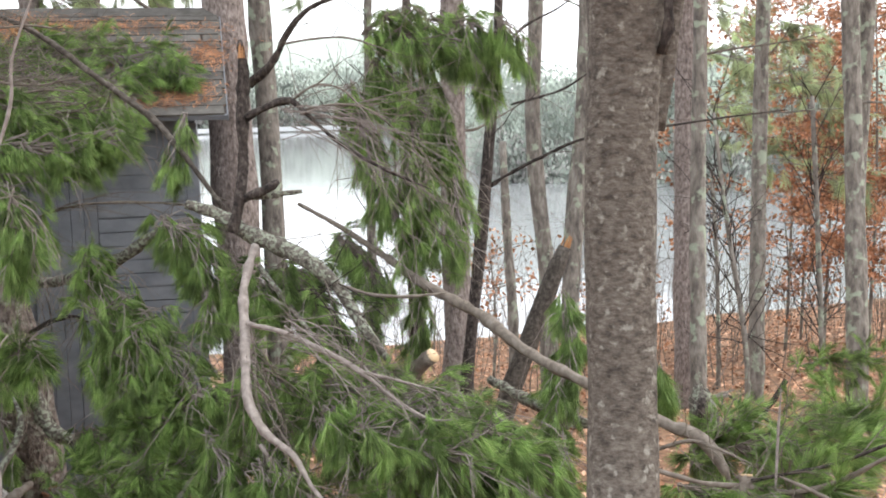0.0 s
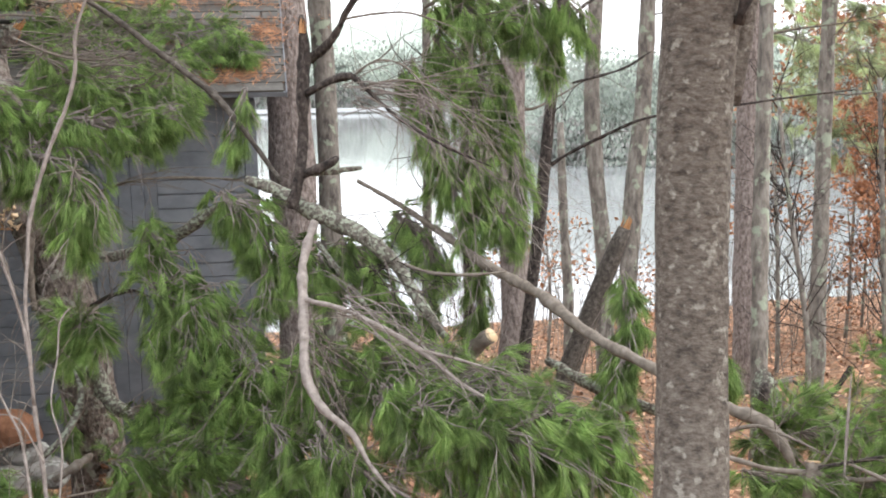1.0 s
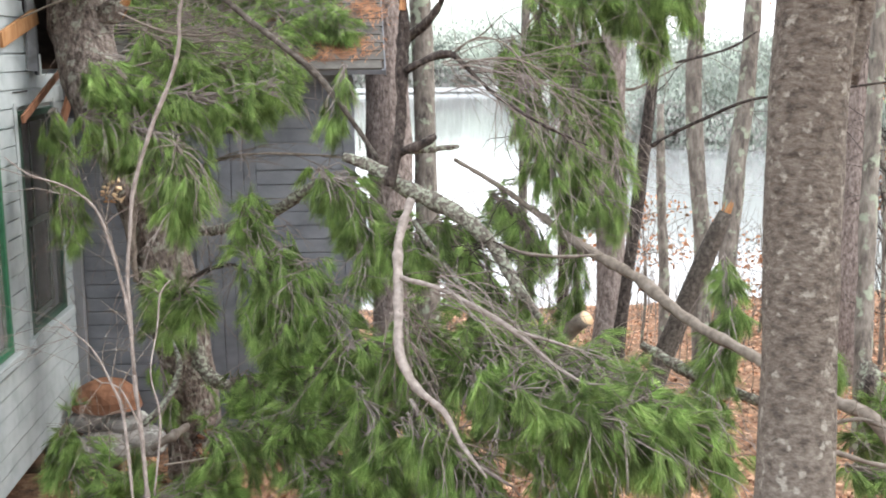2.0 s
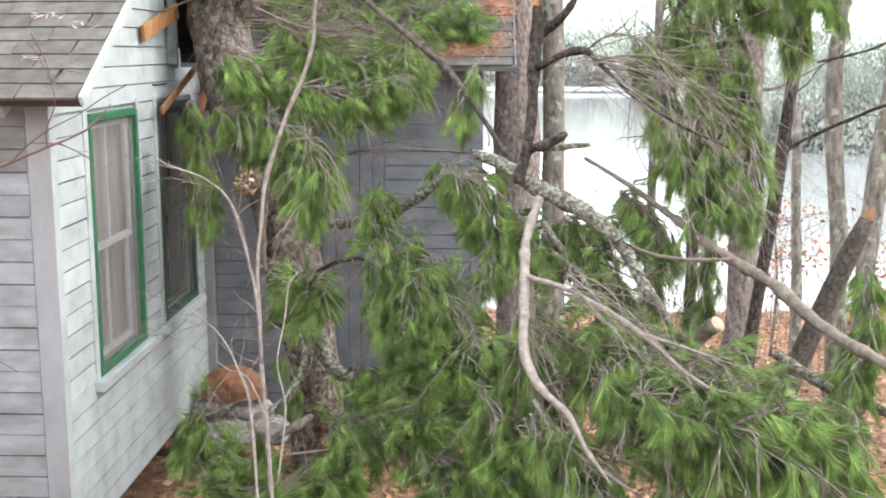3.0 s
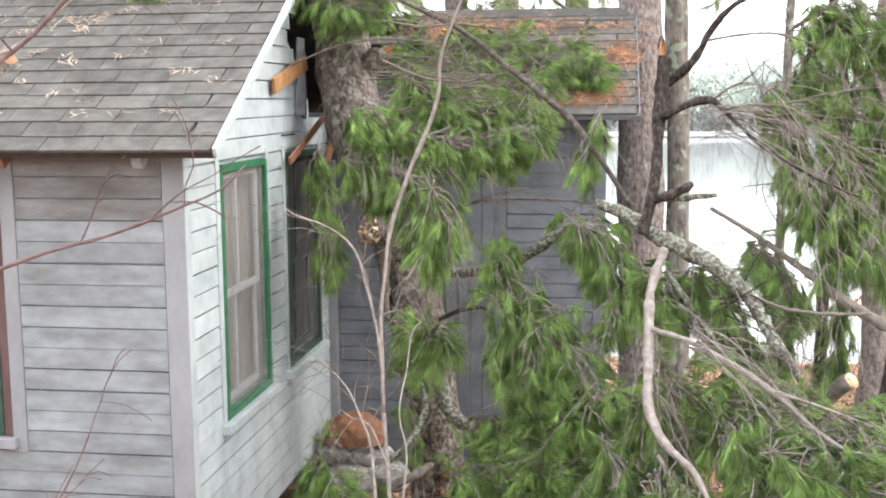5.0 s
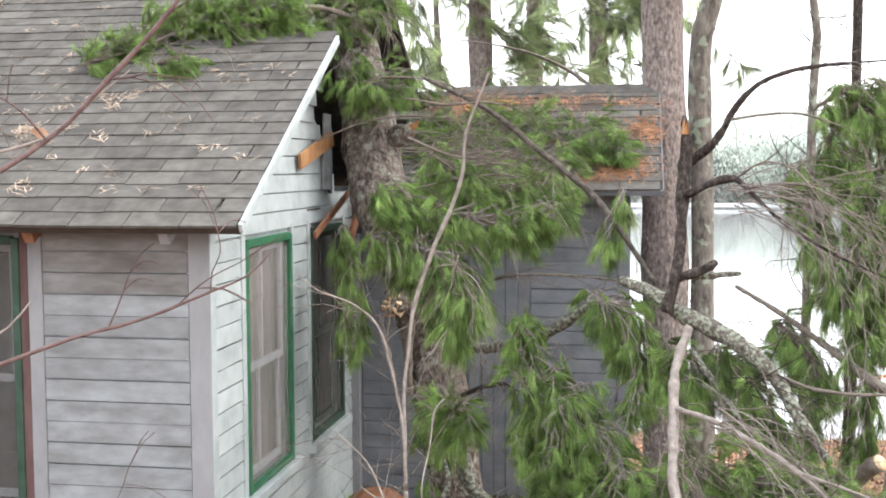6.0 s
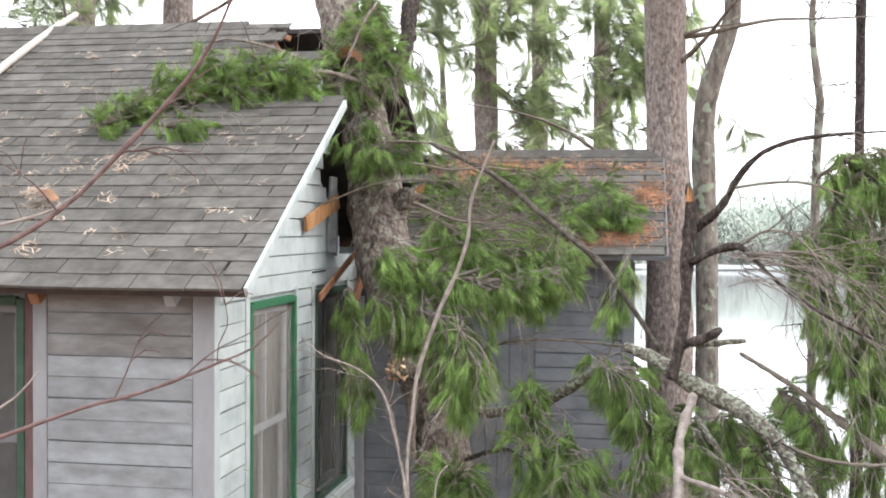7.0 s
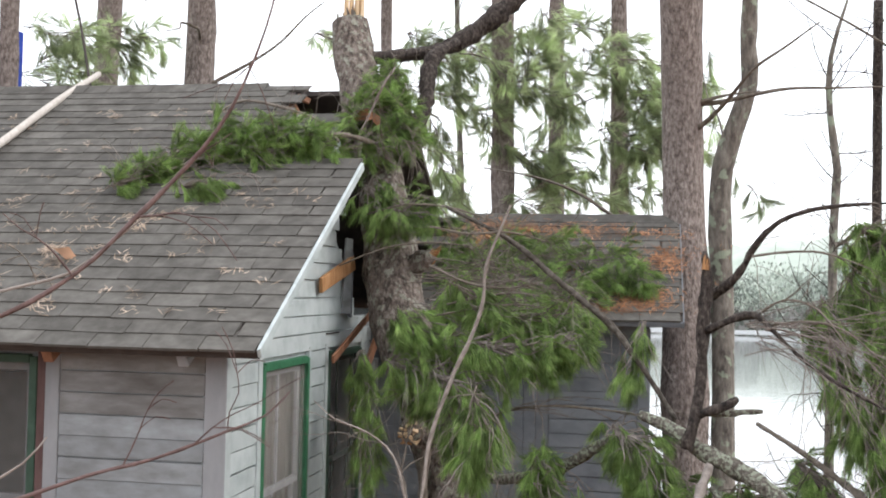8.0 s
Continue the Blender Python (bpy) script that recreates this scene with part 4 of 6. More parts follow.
add_tree("pinebark", [(-1.045, 7.616, 8.902, 0.069), (-1.178, 8.422, 6.219, 0.0766), (-1.159, 8.669, 1.738, 0.0919)])
add_tree("greybark", [(-0.06, 7.11, 7.96, 0.0322), (-0.082, 7.648, 6.039, 0.0358), (-0.051, 7.917, 4.11, 0.0429), (0.059, 7.706, 0.501, 0.05)])
add_tree("pinebark", [(-3.659, 3.675, 7.426, 0.0923), (-3.969, 4.149, 5.379, 0.0984), (-4.071, 4.316, 3.717, 0.1107), (-3.968, 4.236, 1.489, 0.1228)])
add_tree("greybark", [(4.319, 6.604, 6.351, 0.0133), (4.177, 6.752, 5.779, 0.0266), (4.187, 6.861, 5.179, 0.0398), (4.277, 6.922, 4.57, 0.0465), (4.257, 6.981, 3.95, 0.0465), (4.196, 6.808, 0.908, 0.0597)])
add_tree("darkbark", [(4.801, 7.502, 6.57, 0.05), (4.862, 7.831, 4.671, 0.0571), (4.846, 7.698, 0.77, 0.0713)])

BOUGH_LIST = []


def add_bough(owner, tufts, droop, pts):
    BOUGH_LIST.append((owner, tufts, droop, pts))


add_bough("pine", 420, 0.6, [(0.549, 2.685, 2.963, 0.1345), (0.935, 2.85, 3.06, 0.1472), (1.437, 2.778, 3.03, 0.1339), (1.788, 2.713, 2.996, 0.0662)])
add_bough("pine", 420, 0.6, [(0.802, 3.359, 3.338, 0.0959), (1.347, 3.547, 3.448, 0.1092), (1.829, 3.504, 3.426, 0.1324), (2.246, 3.2, 3.264, 0.0698)])
add_bough("pine", 300, 0.9, [(1.089, 0.832, 2.884, 0.1055), (1.4, 0.827, 2.83, 0.1047), (1.67, 0.811, 2.835, 0.0953), (1.838, 0.824, 2.908, 0.052)])
add_bough("pine", 300, 0.9, [(0.731, 0.857, 2.737, 0.0803), (0.993, 0.801, 2.682, 0.1055), (1.247, 0.734, 2.527, 0.1213), (1.333, 0.615, 2.279, 0.0512)])
add_bough("pine", 180, 1, [(0.338, 1.671, 2.75, 0.0602), (0.42, 1.572, 2.221, 0.0796), (0.447, 1.472, 1.902, 0.0889)])
add_bough("pine", 220, 0.8, [(0.251, 2.071, 3.918, 0.0847), (0.424, 2.073, 3.721, 0.1262), (0.714, 2.078, 3.757, 0.0836)])
add_bough("pine", 240, 0.3, [(0.026, 2.368, 4.464, 0.1333), (0.335, 2.372, 4.51, 0.1323), (0.468, 2.374, 4.332, 0.0876)])
add_bough("pine", 200, 0.4, [(0.249, 2.872, 4.958, 0.0822), (0.257, 2.671, 4.688, 0.103)])
add_bough("pine", 480, 0.35, [(-1.274, 1.138, 3.83, 0.0244), (-1.044, 1.521, 4.044, 0.0756), (-0.752, 1.836, 4.23, 0.1182), (-0.31, 1.772, 4.198, 0.0943), (0.091, 1.718, 4.165, 0.082)])
add_bough("pine", 120, 0.9, [(-0.784, 1.135, 3.829, 0.0435), (-0.536, 1.209, 3.874, 0.0592)])
add_bough("pine", 280, 0.9, [(0.981, 0.931, 2.672, 0.0895), (1.096, 0.832, 2.474, 0.0971), (1.28, 0.745, 2.318, 0.0696)])
add_bough("pine", 70, 0.9, [(0.995, 1.48, 1.462, 0.0551), (1.048, 1.481, 1.303, 0.0553)])
add_bough("pine", 60, 0.9, [(0.973, 1.479, 1.061, 0.0439), (1.008, 1.48, 0.742, 0.0484)])
add_bough("pine", 460, 0.8, [(1.652, 0.78, 2.214, 0.0696), (1.801, 0.632, 1.867, 0.1543), (1.847, 0.483, 1.628, 0.1858), (1.892, 0.343, 1.469, 0.0998)])
add_bough("pine", 300, 0.9, [(2.091, 0.627, 2.413, 0.0675), (2.264, 0.519, 2.296, 0.1163), (2.328, 0.49, 2.107, 0.0997), (2.364, 0.351, 1.908, 0.0491)])
add_bough("pine", 60, 1, [(2.256, 0.87, 3.016, 0.0278), (2.23, 0.809, 2.825, 0.0655), (2.203, 0.759, 2.715, 0.0342)])
add_bough("pine", 520, 0.6, [(1.555, 0.458, 1.223, 0.0857), (1.898, 0.273, 1.219, 0.1331), (2.187, 0.138, 1.404, 0.129), (2.488, -0.058, 1.47, 0.0937)])
add_bough("pine", 420, 0.6, [(1.464, 0.156, 0.981, 0.0832), (1.794, 0.091, 1.017, 0.1147), (2.194, -0.053, 1.145, 0.1111)])
add_bough("pine", 260, 0.2, [(0.751, 0.105, 0.658, 0.0858), (1.172, -0.008, 0.696, 0.0666), (1.551, -0.033, 0.753, 0.082)])
add_bough("pine", 500, 0.9, [(2.57, -0.547, 1.262, 0.1168), (2.744, -0.704, 1.155, 0.1291), (2.819, -0.873, 1.007, 0.1268)])
add_bough("pine", 700, 0.8, [(2.876, -0.592, 1.518, 0.1003), (3.121, -0.779, 1.372, 0.1689), (3.347, -0.975, 1.236, 0.1795)])
add_bough("pine", 700, 0.8, [(3.247, -0.737, 1.575, 0.0844), (3.461, -0.913, 1.479, 0.138), (3.686, -1.11, 1.403, 0.1624)])
add_bough("pine", 420, 0.8, [(3.03, -0.9, 1.541, 0.0954), (3.314, -1.076, 1.466, 0.1204), (3.588, -1.272, 1.391, 0.1181)])
add_bough("pine", 160, 0.8, [(3.583, -1.102, 1.551, 0.0535), (3.748, -1.289, 1.444, 0.0787), (3.881, -1.377, 1.327, 0.0787)])
add_bough("pine", 300, 0.9, [(4.503, 0.533, 1.857, 0.0442), (4.471, 0.362, 1.537, 0.061), (4.341, 0.19, 1.174, 0.103), (4.268, 0.018, 0.923, 0.1015)])
add_bough("pine", 60, 0.9, [(4.731, -0.374, 1.622, 0.0413), (4.764, -0.414, 1.502, 0.035)])
add_bough("pine", 160, 0.3, [(4.755, -0.834, 1.252, 0.0606), (4.994, -0.921, 1.347, 0.0909), (5.086, -0.989, 1.309, 0.0606)])
add_bough("pine", 160, 0.3, [(5.334, -0.875, 1.333, 0.0782), (5.484, -0.953, 1.376, 0.0939), (5.666, -1.07, 1.369, 0.0782)])
add_bough("pine", 200, 0.3, [(4.353, -1.54, 1.365, 0.0525), (4.587, -1.877, 1.41, 0.0379), (4.78, -2.184, 1.524, 0.0363)])
add_bough("pine", 560, 1.1, [(3.382, 0.807, 3.297, 0.0697), (3.569, 0.68, 3.03, 0.1116), (3.567, 0.569, 2.69, 0.1353), (3.574, 0.439, 2.4, 0.1499), (3.67, 0.29, 2.212, 0.082)])
add_bough("pine", 240, 1, [(3.489, 0.789, 3.469, 0.0697), (3.743, 0.643, 3.393, 0.103), (3.974, 0.596, 3.388, 0.0686)])
add_bough("pine", 130, 1.2, [(3.941, 0.596, 3.517, 0.0515), (4.035, 0.577, 3.349, 0.0772), (4.079, 0.567, 3.12, 0.0446)])
add_bough("pine", 80, 1.2, [(4.073, 0.458, 3.54, 0.0507), (4.207, 0.429, 3.342, 0.0507)])
add_bough("pine", 80, 1, [(3.269, 0.454, 2.144, 0.05), (3.284, 0.404, 1.885, 0.05), (3.238, 0.364, 1.694, 0.0333)])
add_bough("pine", 80, 1, [(3.601, 0.469, 1.991, 0.0507), (3.576, 0.429, 1.76, 0.0507), (3.549, 0.408, 1.63, 0.0338)])
add_bough("pine", 200, 0.9, [(2.76, 0.297, 2.165, 0.0808), (2.927, 0.149, 1.948, 0.0795), (3.003, 0, 1.75, 0.0782)])
add_bough("pine", 160, 1, [(1.342, 0.286, 2.609, 0.0808), (1.398, 0.166, 2.37, 0.0795), (1.361, 0.136, 2.229, 0.0318)])
add_bough("pine", 160, 0.4, [(0.589, 0.503, 0.965, 0.0538), (0.695, 0.355, 0.777, 0.0883), (0.918, 0.268, 0.681, 0.0871)])
add_bough("crown", 150, 0.3, [(0.413, 6.235, 5.799, 0.16), (0.778, 6.35, 5.446, 0.192), (1.033, 6.324, 5.741, 0.16)])
add_bough("crown", 170, 0.3, [(1.266, 7.338, 5.884, 0.1381), (1.265, 7.448, 5.294, 0.1898), (0.999, 7.533, 4.429, 0.1725)])
add_bough("crown", 200, 0.4, [(1.686, 7.004, 5.032, 0.1662), (2.063, 6.989, 5.219, 0.2327), (2.506, 7.006, 5.087, 0.1662), (2.015, 7.078, 4.518, 0.1994)])
add_bough("crown", 110, 0.3, [(0.949, 7.684, 6.519, 0.1789), (1.631, 7.784, 6.311, 0.1789), (2.106, 7.871, 5.98, 0.1431)])
add_bough("crown", 120, 0.3, [(-4.227, 5.155, 5.534, 0.1664), (-3.746, 5.343, 5.873, 0.1664), (-3.335, 5.619, 5.61, 0.1331)])
add_bough("crown", 60, 0.3, [(-1.76, 7.193, 6.249, 0.0716), (-1.37, 7.339, 6.136, 0.0537)])
add_bough("crown", 60, 0.3, [(2.86, 6.822, 6.064, 0.0665), (3.072, 7.044, 4.708, 0.0664), (3.814, 7.035, 4.081, 0.0996)])
add_bough("crown", 120, 0.6, [(-0.046, 5.778, 5.041, 0.123), (0.074, 5.879, 4.453, 0.1537), (0.371, 5.973, 3.978, 0.1229)])
add_bough("crown", 260, 0.4, [(9.848, 9.245, 3.812, 0.2574), (10.214, 9.07, 3.079, 0.3003), (10.754, 8.779, 3.309, 0.3432), (11.162, 8.524, 2.576, 0.3003)])
add_bough("crown", 160, 0.4, [(10.667, 11.067, 2.356, 0.2877), (11.601, 10.56, 2.073, 0.2877), (12.701, 9.897, 2.064, 0.2877)])
add_bough("pine", 130, 0.2, [(7.648, 3.269, 0.494, 0.0972), (8, 3.074, 0.56, 0.1249), (8.322, 2.879, 0.586, 0.1249)])
add_bough("pine", 420, 0.5, [(0.45, 3.443, 3.381, 0.0974), (0.977, 3.181, 3.241, 0.1291), (1.448, 3.108, 3.21, 0.1388), (1.886, 3.195, 3.258, 0.128)])
add_bough("pine", 200, 0.3, [(0.393, 3.733, 3.53, 0.0602), (0.905, 3.63, 3.489, 0.0641), (1.383, 3.738, 3.548, 0.0594)])
add_bough("pine", 160, 0.9, [(0.755, 0.877, 3.018, 0.0714), (0.967, 0.911, 2.882, 0.0892)])
add_bough("pine", 420, 0.7, [(2.678, -0.225, 1.644, 0.0755), (3.023, -0.48, 1.6, 0.0875), (3.336, -0.655, 1.556, 0.0716)])
add_bough("pine", 260, 0.9, [(2.513, 0.003, 1.701, 0.0624), (2.689, -0.165, 1.504, 0.0921), (2.625, -0.316, 1.313, 0.0906)])
add_bough("pine", 380, 0.9, [(1.712, 0.541, 1.886, 0.1015), (1.924, 0.444, 1.83, 0.1499), (2.11, 0.307, 1.653, 0.1476)])
add_bough("pine", 260, 0.9, [(2.449, 0.412, 2.129, 0.082), (2.654, 0.285, 2.003, 0.0969), (2.89, 0.389, 2.137, 0.0656)])
add_bough("pine", 300, 0.6, [(2.257, -0.021, 1.536, 0.0939), (2.641, -0.246, 1.503, 0.0909), (2.981, -0.36, 1.569, 0.0745)])
add_bough("pine", 200, 0.9, [(1.356, 0.545, 1.649, 0.0686), (1.235, 0.544, 1.717, 0.0686)])
add_bough("pine", 160, 0.3, [(4.857, -1.083, 1.354, 0.0732), (5.039, -1.29, 1.378, 0.0719), (5.261, -1.417, 1.402, 0.0719)])
add_bough("crown", 120, 0.3, [(-0.476, 6.522, 6.073, 0.0998), (0.018, 6.699, 5.712, 0.1663), (0.341, 6.674, 6.088, 0.1331)])
add_bough("crown", 160, 0.4, [(0.398, 6.884, 5.019, 0.0998), (0.854, 6.991, 4.637, 0.1663), (1.367, 7.068, 4.386, 0.133)])
add_bough("crown", 160, 0.4, [(1.686, 6.904, 5.662, 0.1662), (2.248, 6.942, 5.533, 0.1662), (2.583, 7.067, 4.649, 0.1329)])
add_bough("pine", 300, 1.1, [(3.235, 0.735, 3.164, 0.0686), (3.304, 0.615, 2.795, 0.0845), (3.412, 0.467, 2.467, 0.0999), (3.479, 0.328, 2.218, 0.082)])
add_bough("pine", 220, 1.1, [(3.724, 0.752, 3.223, 0.0697), (3.793, 0.633, 2.854, 0.0772), (3.822, 0.493, 2.455, 0.0761), (3.789, 0.362, 2.194, 0.05)])
add_bough("pine", 160, 0.9, [(3.319, 0.816, 3.465, 0.0522), (3.527, 0.779, 3.569, 0.0697), (3.829, 0.724, 3.525, 0.0871), (4.002, 0.576, 3.488, 0.0686)])
add_bough("pine", 300, 0.8, [(2.313, -0.191, 1.347, 0.0768), (2.409, -0.369, 1.139, 0.0907), (2.466, -0.549, 0.94, 0.0891)])
add_bough("pine", 260, 0.5, [(1.987, -0.016, 0.961, 0.0807), (2.232, -0.162, 0.835, 0.0952), (2.054, -0.205, 0.752, 0.0794)])
add_bough("pine", 200, 0.7, [(3.057, -0.159, 1.641, 0.046), (3.373, -0.445, 1.577, 0.0593), (3.647, -0.631, 1.502, 0.0582)])
add_bough("pine", 300, 0.4, [(-0.8, 1.745, 4.179, 0.0959), (-0.337, 1.632, 4.117, 0.0928), (-0.046, 2.166, 4.183, 0.0867), (0.281, 2.271, 4.279, 0.0979)])
add_bough("pine", 160, 0.4, [(0.284, 2.772, 4.798, 0.0927), (0.062, 2.568, 4.544, 0.1135)])
add_bough("crown", 50, 0.35, [(-0.296, 6.575, 6.026, 0.1131), (0.058, 6.46, 5.923, 0.1442), (0.402, 6.335, 5.789, 0.1097)])
add_bough("crown", 60, 0.35, [(-0.558, 6.62, 5.521, 0.1131), (-0.204, 6.506, 5.418, 0.1442), (0.15, 6.391, 5.294, 0.1097)])
add_bough("crown", 50, 0.35, [(-0.045, 6.768, 5.28, 0.1131), (0.299, 6.643, 5.177, 0.1441), (0.643, 6.508, 5.053, 0.1096)])
add_bough("crown", 70, 0.35, [(0.54, 6.687, 6.161, 0.1131), (0.874, 6.552, 6.048, 0.1441), (1.209, 6.407, 5.914, 0.1096)])
add_bough("crown", 60, 0.35, [(0.72, 6.85, 5.485, 0.1131), (1.064, 6.705, 5.371, 0.1441), (1.389, 6.549, 5.247, 0.1096)])
add_bough("crown", 60, 0.35, [(0.981, 6.983, 4.779, 0.1131), (1.315, 6.828, 4.685, 0.1441), (1.65, 6.663, 4.562, 0.1096)])
add_bough("crown", 50, 0.35, [(0.531, 6.986, 4.261, 0.1131), (0.875, 6.831, 4.167, 0.1441), (1.219, 6.676, 4.054, 0.1096)])
add_bough("crown", 60, 0.35, [(1.492, 6.841, 5.919, 0.1131), (1.817, 6.676, 5.805, 0.1441), (2.132, 6.511, 5.661, 0.1096)])
add_bough("crown", 60, 0.35, [(1.939, 6.948, 5.487, 0.113), (2.254, 6.762, 5.373, 0.144), (2.559, 6.587, 5.239, 0.1096)])
add_bough("crown", 60, 0.35, [(2.137, 7.03, 4.981, 0.113), (2.452, 6.835, 4.877, 0.144), (2.747, 6.649, 4.752, 0.1095)])
add_bough("crown", 60, 0.35, [(1.748, 7.025, 4.913, 0.113), (2.073, 6.849, 4.809, 0.144), (2.388, 6.664, 4.685, 0.1096)])
add_bough("crown", 50, 0.35, [(1.247, 7.057, 4.394, 0.113), (1.582, 6.882, 4.31, 0.144), (1.897, 6.706, 4.186, 0.1096)])
add_bough("crown", 40, 0.35, [(1.887, 7.086, 4.406, 0.113), (2.211, 6.901, 4.312, 0.144), (2.517, 6.705, 4.198, 0.1095)])
add_bough("crown", 40, 0.35, [(2.245, 6.903, 5.733, 0.113), (2.56, 6.717, 5.609, 0.144), (2.856, 6.532, 5.474, 0.1096)])
add_bough("crown", 60, 0.35, [(-4.341, 5.004, 5.882, 0.1131), (-4.009, 4.989, 5.798, 0.1442), (-3.667, 4.964, 5.694, 0.1097)])
add_bough("crown", 50, 0.35, [(-4.177, 5.186, 5.495, 0.1131), (-3.835, 5.171, 5.411, 0.1442), (-3.492, 5.146, 5.298, 0.1097)])
add_bough("crown", 40, 0.35, [(-3.638, 5.384, 5.955, 0.1132), (-3.286, 5.36, 5.871, 0.1442), (-2.943, 5.325, 5.758, 0.1097)])
add_bough("crown", 40, 0.35, [(-4.522, 5.001, 5.399, 0.1131), (-4.18, 4.986, 5.315, 0.1442), (-3.848, 4.971, 5.211, 0.1097)])
add_bough("crown", 60, 0.35, [(9.073, 8.513, 3.578, 0.1373), (9.417, 8.349, 3.474, 0.1777), (9.752, 8.183, 3.341, 0.1373)])
add_bough("crown", 60, 0.35, [(9.803, 8.145, 3.852, 0.1373), (10.128, 7.969, 3.748, 0.1777), (10.443, 7.794, 3.624, 0.1373)])
add_bough("crown", 60, 0.35, [(9.148, 8.474, 2.809, 0.1373), (9.492, 8.309, 2.706, 0.1777), (9.827, 8.134, 2.582, 0.1373)])
add_bough("crown", 50, 0.35, [(9.623, 8.221, 2.178, 0.1373), (9.948, 8.035, 2.084, 0.1777), (10.273, 7.85, 1.96, 0.1373)])
add_bough("crown", 60, 0.35, [(10.271, 7.901, 3.09, 0.1373), (10.586, 7.716, 2.986, 0.1777), (10.891, 7.53, 2.862, 0.1373)])
add_bough("crown", 50, 0.35, [(8.981, 8.523, 4.186, 0.1373), (9.326, 8.368, 4.083, 0.1777), (9.661, 8.203, 3.949, 0.1373)])
add_bough("crown", 50, 0.35, [(10.456, 7.733, 1.874, 0.1373), (10.761, 7.537, 1.789, 0.1777), (11.066, 7.342, 1.665, 0.1373)])
add_bough("pine", 260, 0.4, [(0.893, 3.73, 3.539, 0.0747), (1.383, 3.738, 3.548, 0.0891), (1.865, 3.645, 3.497, 0.0977), (2.152, 3.379, 3.362, 0.0711)])
add_bough("pine", 200, 0.8, [(1.091, 0.943, 3.224, 0.0714), (1.444, 0.948, 3.031, 0.0886), (1.794, 0.933, 3.037, 0.0703)])
add_bough("pine", 200, 1, [(3.103, 0.662, 2.261, 0.0513), (3.248, 0.524, 2.114, 0.0674), (3.324, 0.375, 1.925, 0.0664)])
add_bough("pine", 160, 1, [(2.901, 0.449, 2.028, 0.0498), (3.018, 0.29, 1.77, 0.0654), (3.154, 0.122, 1.592, 0.0644)])

add_bough("pine", 330, 0.5, [(-1.31, 1.25, 3.86, 0.04), (-0.95, 1.5, 4.02, 0.085), (-0.55, 1.75, 4.24, 0.1), (-0.06, 1.8, 4.28, 0.1)])


def side_twigs(path, count, rng, length=0.35, radius=0.004, gravity=0.25):
    """Thin forked twigs off a limb."""
    lines = []
    q = smooth_path(path, 0.08)
    for _ in range(count):
        k = rng.integers(len(q) // 4, len(q))
        p, along = q[k, :3], q[min(k + 1, len(q) - 1), :3] - q[max(k - 1, 0), :3]
        along = along / (np.linalg.norm(along) + 1e-9)
        d = along * 0.7 + rng.normal(size=3) * 0.55
        d /= np.linalg.norm(d)
        ln, pts, r = length * rng.uniform(0.5, 1.5), [], min(radius, q[k, 3] * 0.6)
        for s in range(6):
            pts.append((*p, r * (1 - s / 6.5)))
            p = p + d * ln / 5
            d = d + rng.normal(size=3) * 0.16 + np.array([0, 0, -gravity * 0.25])
            d /= np.linalg.norm(d)
        lines.append(pts)
        for _f in range(2):
            a = pts[rng.integers(1, 4)]
            e = d + rng.normal(size=3) * 0.6
            e = e / np.linalg.norm(e) * ln * 0.45
            b0 = np.array(a[:3])
            lines.append([(*b0, a[3] * 0.7), (*(b0 + e * 0.5), a[3] * 0.5), (*(b0 + e + np.array([0, 0, -0.03])), 0.0012)])
    return lines


def tuft_shape(rng, needles=44, shoot=0.08, length=0.125, width=0.0013):
    """One shoot of pine needles along +z: a tassel of tapered needles."""
    s = rng.uniform(0, 1, needles) ** 0.8
    az = rng.uniform(0, 2 * np.pi, needles)
    tilt = np.radians(rng.uniform(3, 23, needles)) * (1.15 - 0.5 * s)
    ln = length * rng.uniform(0.75, 1.15, needles)
    d = np.stack([np.sin(tilt) * np.cos(az), np.sin(tilt) * np.sin(az), np.cos(tilt)], -1)
    p = np.stack([np.zeros(needles), np.zeros(needles), s * shoot], -1)
    side = np.cross(d, rng.normal(size=(needles, 3)))
    side /= np.linalg.norm(side, axis=1)[:, None]
    tip = p + d * ln[:, None]
    return np.stack([p - side * width, p + side * width, tip + side * width * 0.35, tip - side * width * 0.35], 1).reshape(-1, 3)


TUFTS = [tuft_shape(RNG) for _ in range(6)]


def needle_mass(name, centres, dirs, scales, parent, material, label="", tufts=TUFTS):
    cos = []
    for c, d, s in zip(centres, dirs, scales):
        d = d / (np.linalg.norm(d) + 1e-9)
        u = np.cross(d, [0.37, 0.21, 0.9])
        u /= np.linalg.norm(u) + 1e-9
        w = np.cross(d, u)
        base = tufts[RNG.integers(len(tufts))] * s
        cos.append(c + base @ np.stack([u, w, d]))
    co = np.vstack(cos)
    k = len(co) // 4
    return quads_mesh(name, co, np.arange(k * 4).reshape(k, 4), material, parent, label)


